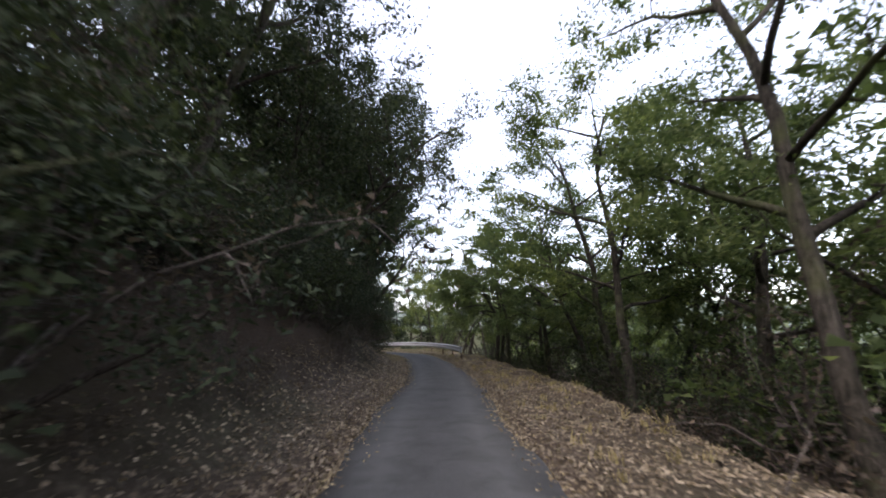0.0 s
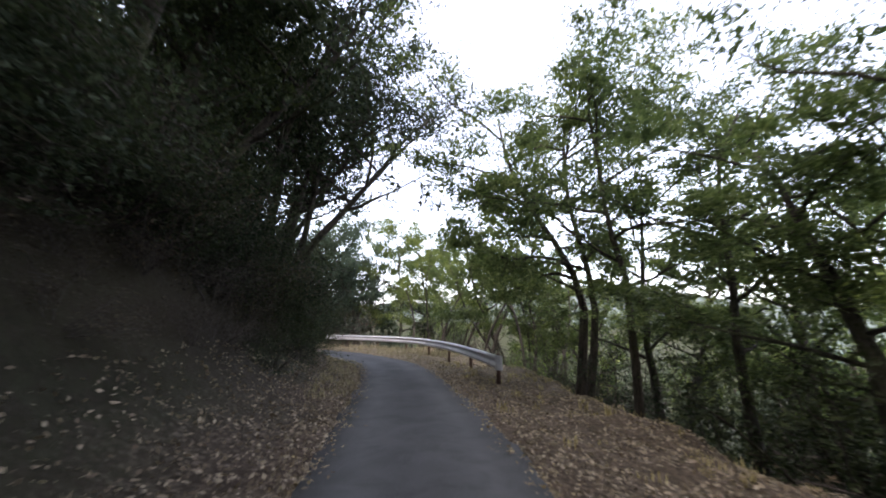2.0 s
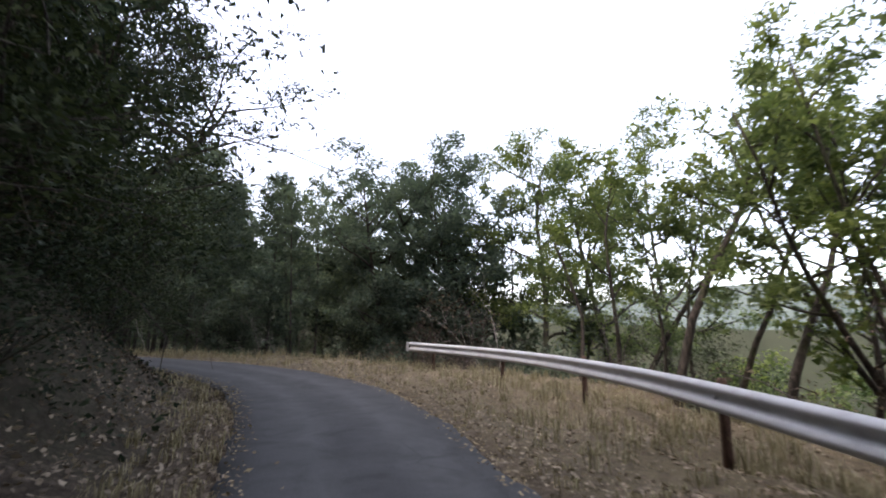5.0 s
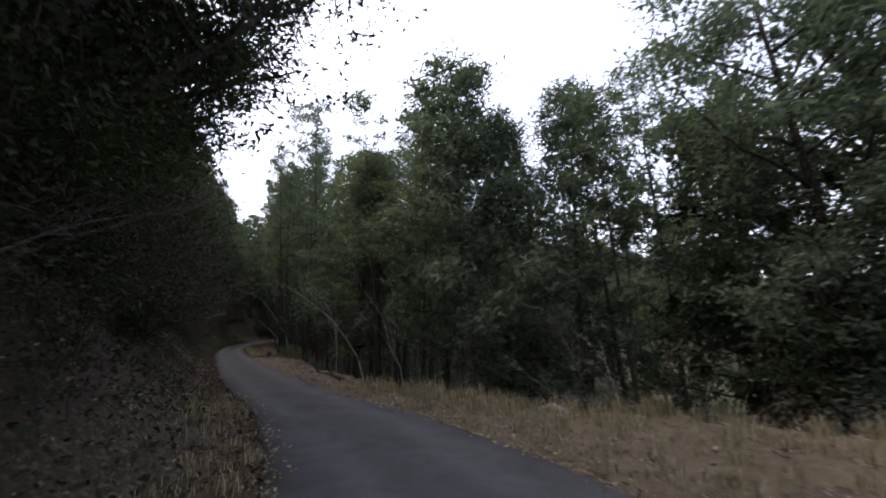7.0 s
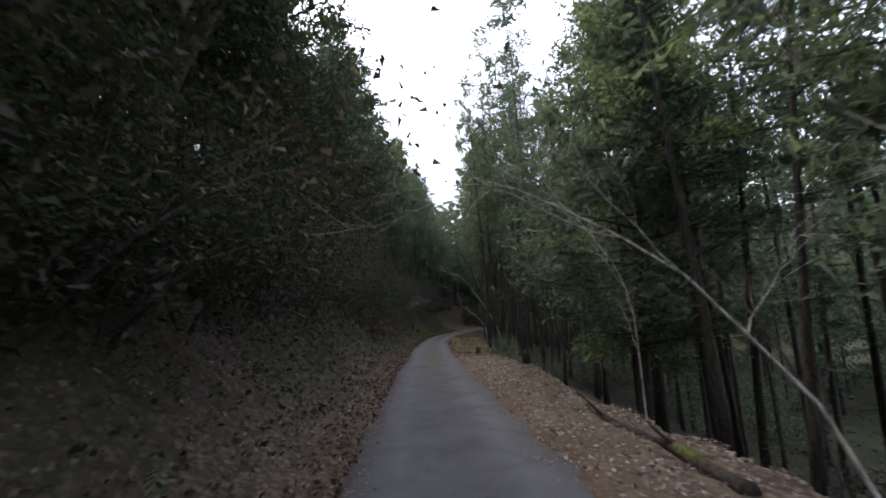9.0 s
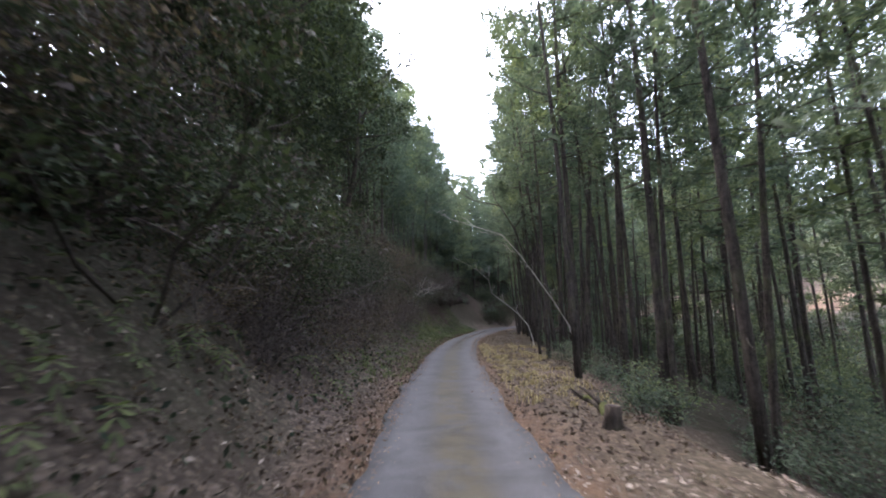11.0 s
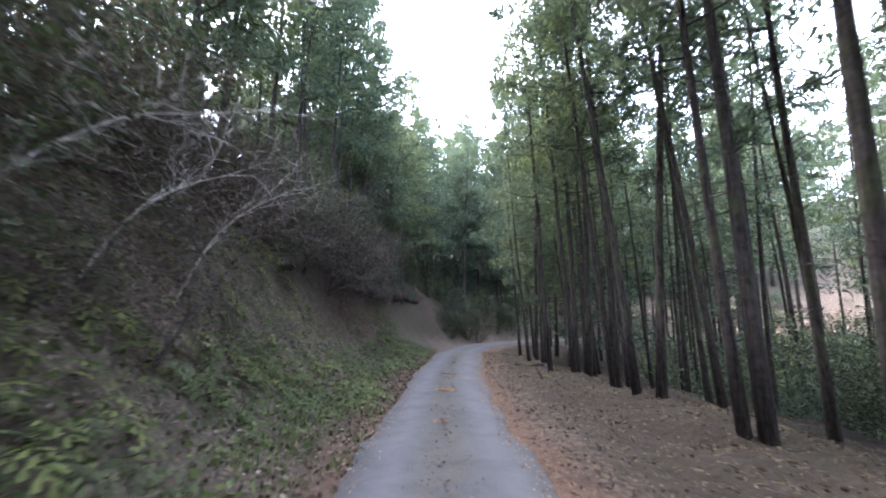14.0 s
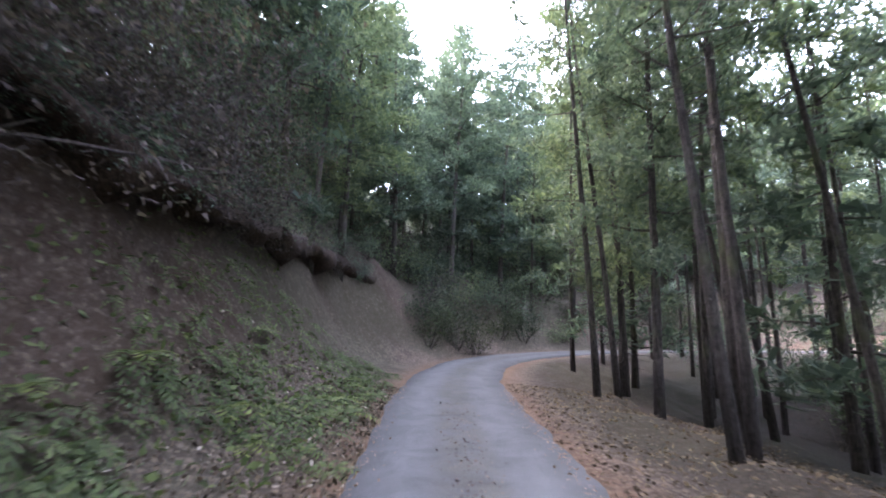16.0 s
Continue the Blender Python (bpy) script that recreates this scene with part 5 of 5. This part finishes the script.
stand(UNDER, R, 12, (78, 100), (2.6, 6.5), gap=0.9, group="undergrowth in the plantation", scale=(0.25, 0.45), keep=lambda s, u: u > half(s) + at(s, VERGE) + 0.25)
stand(FAR_DARK, R, 22, (80, 140), (28, 50), gap=3.5, group="trees on the far slope", scale=(1.0, 1.3))
stand(FAR_DARK, R, 20, (84, 136), (20, 42), gap=2.6, group="trees on the far slope", taken=taken, scale=(0.7, 1.0))
stand(FAR_DARK, R, 20, (119, 142), (-13, -4.5), gap=2.0, group="trees on the far slope", taken=taken, scale=(0.7, 1.0))
stand(FAR_DARK, R, 34, (117, 165), (-22, -5), gap=2.4, group="trees on the far slope", taken=taken, scale=(0.8, 1.2))
stand(FAR_DARK, R, 55, (117, 165), (-50, -20), gap=3.0, group="trees on the far slope", taken=taken, scale=(0.8, 1.3))
stand(DENSE, R, 9, (113, 136), (-9.5, -5.2), gap=2.2, group="trees on the far slope", taken=taken, scale=(0.8, 1.1))
stand(UNDER, R, 26, (116, 142), (-8, -3.6), gap=1.0, group="undergrowth on the far slope", omit=cut_face)
stand(SHRUBS, R, 20, (122, 150), (-4, -2), gap=1.1, group="shrubs on the bank", omit=cut_face)


# the cutting's brow: turf and roots that overhang its dark face
def brow(s0, s1):
    rng = np.random.default_rng(77)
    ss = np.arange(s0, s1, 0.22)
    bank = at(ss, BANK) * (1 + 0.2 * hash_noise(ss / 6, ss * 0, 3))
    edge = half(ss) + 0.6 + 0.3 * hash_noise(ss / 4, ss * 0 + 5, 8) + 0.84 * bank
    fade = np.minimum(ease((ss - s0) / 4.0), ease((s1 - ss) / 3.0))
    ring = ((-0.9, -0.05), (-0.3, 0.12), (0.25, 0.1), (0.6, -0.05), (0.72, -0.3), (0.5, -0.52), (0.1, -0.6), (-0.5, -0.7))
    side = np.stack([np.interp(ss, LINE_S, TAN[:, 1]), -np.interp(ss, LINE_S, TAN[:, 0])], 1)
    foot = on_ground(ss, -edge)
    verts, m = [], len(ring)
    for i in range(len(ss)):
        reach_ = 1 + 0.45 * float(hash_noise(ss[i:i + 1] / 1.3, ss[i:i + 1] * 0, 41)[0])
        sag = 0.9 + 0.5 * float(hash_noise(ss[i:i + 1] / 0.7, ss[i:i + 1] * 0, 43)[0])
        for q, h in ring:
            q, h = q * reach_ * (0.3 + 0.7 * fade[i]) + rng.normal() * 0.05, h * (0.5 + 0.5 * fade[i]) * (sag if h < -0.2 else 1.0) + rng.normal() * 0.07
            verts.append((foot[i, 0] + side[i, 0] * q, foot[i, 1] + side[i, 1] * q, foot[i, 2] + h))
    faces = [(i * m + j, i * m + (j + 1) % m, (i + 1) * m + (j + 1) % m, (i + 1) * m + j) for i in range(len(ss) - 1) for j in range(m)]
    tagged(new("bank_brow", mesh_from("bank_brow", verts, faces, BROW_SOIL, True)), "ragged overhanging brow of dark soil and roots above the cut bank", "bank", kind="structure")
    for n, s in enumerate(np.arange(s0 + 0.3, s1 - 0.5, 0.5)):
        d = float(np.interp(s, ss, edge))
        m4 = beside(float(s), -d + 0.25 * rng.uniform(-1, 1), 0.0) @ Matrix.Rotation(rng.uniform(0.5, 1.1), 4, "Y") @ Matrix.Rotation(rng.uniform(0, 6), 4, "Z")
        (THICKET, SCRUB, UNDER)[n % 3].put(n, m4 @ Matrix.Scale(rng.uniform(0.3, 0.5), 4), "thickets on the bank")


brow(108.5, 132.0)


# ---- small things ----
def rock(seed, size, name="boulder"):
    bm = bmesh.new()
    bmesh.ops.create_icosphere(bm, subdivisions=3, radius=1.0)
    for v in bm.verts:
        v.co = Vector((v.co.x * size, v.co.y * size * 0.8, v.co.z * size * 0.6)) * (1 + 0.22 * noise.noise(v.co * 1.3 + Vector((seed, 0, 0))) + 0.08 * noise.noise(v.co * 4))
    me = bpy.data.meshes.new(name)
    bm.to_mesh(me)
    bm.free()
    me.materials.append(BARK_PALE)
    me.polygons.foreach_set("use_smooth", [True] * len(me.polygons))
    return new(name, me)


tagged(rock(1, 0.34), "pale grey boulder half hidden in dry grass", "boulder").matrix_basis = Matrix.Translation((-16.7, 50.4, float(ground_z(-16.7, 50.4)[0]) + 0.06)) @ Matrix.Rotation(0.4, 4, "Z")


def log(seed, length, radius, mossy):
    """A fallen trunk with a broken branch; moss in a coat over its back."""
    rng = np.random.default_rng(seed)
    root = new("fallen_log")
    p = bent(rng, (-length / 2, 0, radius * 0.6), (1, 0, 0), length, 0.06, 8)
    p[:, 2] = radius * 0.6 + 0.03 * rng.normal(size=8)
    r = radius * np.linspace(1.0, 0.7, 8) * rng.uniform(0.9, 1.1, 8)
    v, f = tube(p, r, 9)
    part("trunk", mesh_from("trunk", v.tolist(), f, BARK_DARK, True), root)
    q = bent(rng, p[4], (0.5, 0.5, 0.6), length * 0.25, 0.15, 5)
    v, f = tube(q, np.linspace(0.4, 0.15, 5) * radius, 5)
    part("broken_branch", mesh_from("broken_branch", v.tolist(), f, BARK_DARK, True), root)
    if mossy:
        v, f = tube(p[2:6] + np.array([0, 0, radius * 0.2]), r[2:6] * np.array([0.7, 0.97, 0.9, 0.6]), 9)
        part("moss", mesh_from("moss", v.tolist(), f, MOSS, True), root, "bright yellow-green moss")
    return tagged(root, "rotting fallen log with yellow-green moss" if mossy else "dark fallen log at the verge's edge", "log")


for s, u, turn, length, radius, mossy in ((79.3, 2.45, 1.35, 2.6, 0.10, True), (80.6, 2.5, 1.7, 1.4, 0.08, True), (63.4, 2.55, 1.4, 1.8, 0.09, True), (65.2, 2.4, 1.6, 2.2, 0.07, False),
                                          (117.2, 3.3, 0.2, 1.3, 0.08, True), (111.8, 3.35, 1.5, 3.0, 0.09, True), (89.2, 2.6, 0.6, 0.6, 0.05, False), (89.4, 3.1, 0.9, 0.8, 0.06, False), (95.5, 2.3, 1.2, 1.5, 0.05, False)):
    log(int(s * 10), length, radius, mossy).matrix_basis = beside(s, u, turn, 1.0, 0.0)


def stump():
    root = new("tree_stump")
    rng = np.random.default_rng(5)
    v, f = tube([(0, 0, -0.2), (0, 0, 0.05), (0.01, 0, 0.2), (0.02, 0.01, 0.34)], (0.17, 0.13, 0.11, 0.10), 12)
    v += rng.normal(size=v.shape) * 0.006
    part("trunk", mesh_from("trunk", v.tolist(), f, BARK_DARK, True), root)
    v, f = tube([(0.02, 0.01, 0.335), (0.02, 0.01, 0.345)], (0.098, 0.095), 12)
    part("cut_face", mesh_from("cut_face", v.tolist(), f, TWIG), root, "weathered pale cut face")
    return tagged(root, "low sawn tree stump beside a mossy log", "stump")


stump().matrix_basis = beside(78.2, 2.05)

FERNS = Nursery(fern(1, 0.55, label="green fern on the bank"), fern(2, 0.42, label="green fern on the bank"))
for s, u in ((106.7, -1.75), (107.2, -2.1), (115.9, -1.55), (116.0, -2.1), (117.8, -1.4), (121.6, -2.1), (114.0, -1.6), (123.0, -1.9), (80.4, -2.7), (100.5, -1.9), (99.0, -2.5), (118.0, -3.6), (108.0, -2.9)):
    FERNS.put(int(s * 3), beside(s, u, s, 1.0, 0.0), "ferns on the bank")
stand(FERNS, R, 22, (104, 125), (-3.0, -1.5), gap=0.6, group="ferns on the bank", scale=(0.9, 1.5), sink=0.0)
stand(FERNS, R, 13, (97, 123), (-3.8, -2.0), gap=0.5, group="ferns on the bank", scale=(0.6, 1.1), sink=0.0)
stand(FERNS, R, 9, (96, 104), (-3.6, -2.4), gap=0.45, group="ferns on the bank", scale=(0.7, 1.0), sink=0.0)
stand(FERNS, R, 8, (60, 97), (-3.4, -1.9), gap=0.8, group="ferns on the bank", scale=(0.6, 1.1), sink=0.0)


def fern_carpet(n, s_range, u_range, size, seed, label):
    """Fronds that hang down a bank in loose colonies, too many to count."""
    rng = np.random.default_rng(seed)
    s, u = rng.uniform(*s_range, n * 3), rng.uniform(*u_range, n * 3)
    keep = hash_noise(s / 1.7, u / 1.1, seed) > -0.1
    s, u = s[keep][:n], u[keep][:n]
    p = on_ground(s, u)
    n = len(p)
    side = np.stack([np.interp(s, LINE_S, TAN[:, 1]), -np.interp(s, LINE_S, TAN[:, 0])], 1)
    az = np.arctan2(side[:, 1], side[:, 0]) + rng.normal(size=n) * 0.8
    out = np.stack([np.cos(az), np.sin(az), 0 * az], 1)
    across = np.stack([-np.sin(az), np.cos(az), 0 * az], 1)
    L = (size * rng.uniform(0.5, 1.3, n))[:, None]
    rise, quads = rng.uniform(0.3, 0.9, (n, 1)), []
    up = np.array([0, 0, 1.0])
    spine = [p + out * L * t + up * L * (rise * t - (0.5 + rise) * t * t + 0.06) for t in np.linspace(0, 1, 8)]
    for i in range(1, 8):
        w = L * 0.24 * math.sin(math.pi * (0.15 + 0.82 * i / 7)) + 0.01
        a = (spine[i] - spine[i - 1]) * 0.42
        for sg in (-1, 1):
            tip = spine[i] + across * sg * w + a - up * 0.2 * w
            mid = (spine[i] + tip) / 2
            quads.append(np.stack([spine[i] - a, mid - a, tip, mid + a], 1))
    q = np.concatenate(quads, 1).reshape(-1, 3)
    tagged(new("fern_carpet", quads_from("fern_carpet", q, LEAF_FERN)), label, "fern", kind="stuff")


fern_carpet(1200, (101, 127), (-3.6, -1.7), 0.36, 61, "green ferns hanging in patches over the cut bank")
fern_carpet(420, (93, 107), (-5.4, -2.2), 0.38, 62, "tall ferns crowding the foot of the bank")
fern_carpet(420, (99, 111), (-5.4, -2.6), 0.4, 64, "ferns climbing to the brow of the bank")
fern_carpet(330, (110, 128), (-4.4, -3.1), 0.34, 65, "sparse ferns high on the cut bank")
fern_carpet(260, (58, 92), (-4.0, -1.9), 0.4, 63, "scattered ferns on the litter bank")


# ---- loose cover of the ground ----
def strew(name, label, material, n, s_range, u_of, length, width, lift=0.02, flat=0.75, category="leaf litter", seed=1, round_=0.0):
    """Thousands of small leaves lying on the ground."""
    rng = np.random.default_rng(seed)
    s = rng.uniform(*s_range, n)
    u = u_of(rng, s)
    p = on_ground(s, u)
    p[:, :2] += rng.normal(size=(n, 2)) * round_ * 0.6
    on_lane = np.abs(u) < half(s) - 0.05
    p[on_lane, 2] = road_z(s[on_lane]) + 0.034
    p[:, 2] += rng.uniform(0.0, 1.0, n) ** 2 * lift + 0.012
    tagged(new(name, quads_from(name, leaves(rng, p, length, width, flat), material)), label, category, kind="stuff")


def left_band(a, b, power=1.0):
    return lambda rng, s: -(half(s) + a + (b - a) * rng.uniform(0, 1, len(s)) ** power)


def right_band(a, extra, power=1.0):
    return lambda rng, s: half(s) + a + (at(s, VERGE) + extra - a) * rng.uniform(0, 1, len(s)) ** power


strew("dead_leaves", "brown and buff dead leaves strewn over the verge", LEAF_DEAD, 52000, (0, 50), right_band(-0.05, 1.5), 0.07, 0.042)
strew("dead_leaves", "brown dead leaves lying on the bank", LEAF_DEAD, 17000, (0, 44), left_band(-0.04, 2.3, 1.6), 0.072, 0.042, 0.08, 0.5, seed=2)
# the bank's shade is put into the darker brown of these leaves
strew("dead_leaves", "dead leaves lying on the bank, in a darker brown for its shade", LEAF_BROWN, 34000, (44, 124), lambda rng, s: -(half(s) - 0.04 + np.where(s > 103, 2.3, 3.8) * rng.uniform(0, 1, len(s)) ** 1.4), 0.075, 0.044, 0.08, 0.5, seed=14)
strew("dead_leaves", "buff dead leaves scattered over the bank's foot", LEAF_DEAD, 5500, (44, 124), left_band(-0.04, 2.6, 1.6), 0.07, 0.04, 0.06, 0.5, seed=15)
strew("dead_leaves", "brown dead leaves among dry grass", LEAF_DEAD, 10500, (50, 77), right_band(-0.05, 1.5), 0.075, 0.04, seed=3)
strew("dead_leaves", "dark brown leaves among thin dry grass", LEAF_BROWN, 7500, (77, 93), right_band(-0.05, 1.5), 0.075, 0.04, seed=16)
strew("dead_leaves", "dark reddish brown leaves and twigs under the cedars", LEAF_BROWN, 34000, (88, 126), right_band(0.1, 4.5), 0.08, 0.035, 0.03, seed=9)
strew("creeping_plants", "low dark green plants creeping over the bank", LEAF_DARK, 5000, (40, 96), left_band(0.7, 4.0), 0.10, 0.06, 0.25, 0.45, "ground cover", 4)
strew("creeping_plants", "low green plants covering the cut bank", LEAF_FERN, 5200, (96, 124), left_band(0.5, 3.4), 0.11, 0.06, 0.3, 0.4, "ground cover", 5)
for n, (s0, u0, wide, many) in enumerate(((108.0, 0.0, 0.16, 420), (111.5, 0.1, 0.2, 300), (116.5, 0.1, 0.12, 160), (104.5, -0.05, 0.1, 120), (101.0, 0.1, 0.09, 90))):
    strew("leaf_patch", "patch of rusty fallen needles on the asphalt", LEAF_RUST, many, (s0 - 0.01, s0 + 0.01),
          lambda rng, s: u0 + rng.normal(size=len(s)) * 0.001, 0.06, 0.03, 0.0, 0.97, "leaf litter", 30 + n, wide)
strew("fallen_needles", "rusty needles and leaf scraps on the asphalt's middle", LEAF_BROWN, 1500, (92, 122), lambda rng, s: rng.normal(size=len(s)) * 0.16, 0.05, 0.03, 0.0, 0.95, "leaf litter", 6)


def both_edges(rng, s):
    return np.where(rng.uniform(0, 1, len(s)) < 0.5, -1.0, 1.0) * (half(s) + rng.normal(size=len(s)) * 0.14)


strew("dead_leaves", "dead leaves blown over the edges of the asphalt", LEAF_DEAD, 9000, (0, 60), both_edges, 0.06, 0.035, 0.01, 0.9, "leaf litter", 12)
strew("fallen_needles", "rusty needles and scraps over the edges of the asphalt", LEAF_RUST, 15000, (58, 124), both_edges, 0.05, 0.018, 0.01, 0.9, "leaf litter", 13)


def grass(name, label, n, s_range, u_of, height, seed, material=None):
    """Arching blades in loose tufts."""
    rng = np.random.default_rng(seed)
    tufts = n // 14
    s = rng.uniform(*s_range, tufts)
    base = np.repeat(on_ground(s, u_of(rng, s)), 14, axis=0)
    n = len(base)
    base[:, :2] += rng.normal(size=(n, 2)) * 0.06
    az = rng.uniform(0, 6.283, n)
    out = np.stack([np.cos(az), np.sin(az), 0 * az], 1)
    side = np.stack([-np.sin(az), np.cos(az), 0 * az], 1) * 0.006
    h = (height * np.repeat(rng.uniform(0.35, 1.2, tufts), 14) * rng.uniform(0.5, 1.1, n))[:, None]
    lean = rng.uniform(0.1, 0.7, (n, 1))
    mid = base + out * h * lean * 0.3 + np.array([0, 0, 1]) * h * 0.65
    tip = base + out * h * lean + np.array([0, 0, 1]) * h * (1 - 0.3 * lean)
    low = base - np.array([0, 0, 0.03])
    q = np.stack([low - side, low + side, mid + side * 0.8, mid - side * 0.8, mid - side * 0.8, mid + side * 0.8, tip + side * 0.1, tip - side * 0.1], 1)
    tagged(new(name, quads_from(name, q.reshape(-1, 3), material or STRAW)), label, "grass", kind="stuff")


grass("dry_grass", "tufts of pale dry grass on the verge", 10000, (37, 60), right_band(0.5, 0.6, 0.6), 0.42, 1)
grass("dry_grass", "short yellowed grass on the verge", 6000, (37, 60), right_band(0.05, 0.0), 0.16, 2)
grass("dry_grass", "short yellowed grass on the verge", 5000, (80, 97), right_band(0.25, 0.5), 0.17, 3)
grass("dry_grass", "sparse dry grass along the bank's foot", 6000, (26, 60), left_band(0.0, 1.0), 0.2, 4)
grass("green_grass", "thin green and yellow grass along the bank's foot", 5000, (82, 108), left_band(0.05, 1.4), 0.16, 6, LEAF_OLIVE)
grass("dry_grass", "sparse dry grass at the verge", 3500, (0, 36), right_band(0.4, 1.0), 0.2, 5)


def distant_hills():
    """Wooded ridges far across the valley, each a rounded sheet that falls behind."""
    for k, (dist, a0, a1, high) in enumerate(((420, -75, 20, 46), (700, -95, 30, 95), (520, 20, 160, 80))):
        v, f, n, m = [], [], 90, 7
        for i in range(n + 1):
            a = radians(a0 + (a1 - a0) * i / n)
            h = high * (0.55 + 0.3 * math.sin(i * 0.11 + k * 2) + 0.2 * float(hash_noise(np.array([i * 0.17]), np.array([k * 3.3]), 5)[0])) * math.sin(math.pi * (0.06 + 0.88 * i / n)) ** 0.5
            for j in range(m + 1):
                q = j / m
                r = dist + 160 * q
                v.append((-20 - r * math.sin(a) , 40 + r * math.cos(a), -35 + (35 + h) * math.sin(math.pi * q * 0.62) + 2.5 * float(hash_noise(np.array([i * 0.9]), np.array([j * 0.9]), k)[0])))
        for i in range(n):
            for j in range(m):
                a = i * (m + 1) + j
                f.append((a, a + 1, a + m + 2, a + m + 1))
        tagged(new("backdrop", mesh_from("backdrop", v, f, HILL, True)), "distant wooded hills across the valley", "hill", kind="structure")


distant_hills()
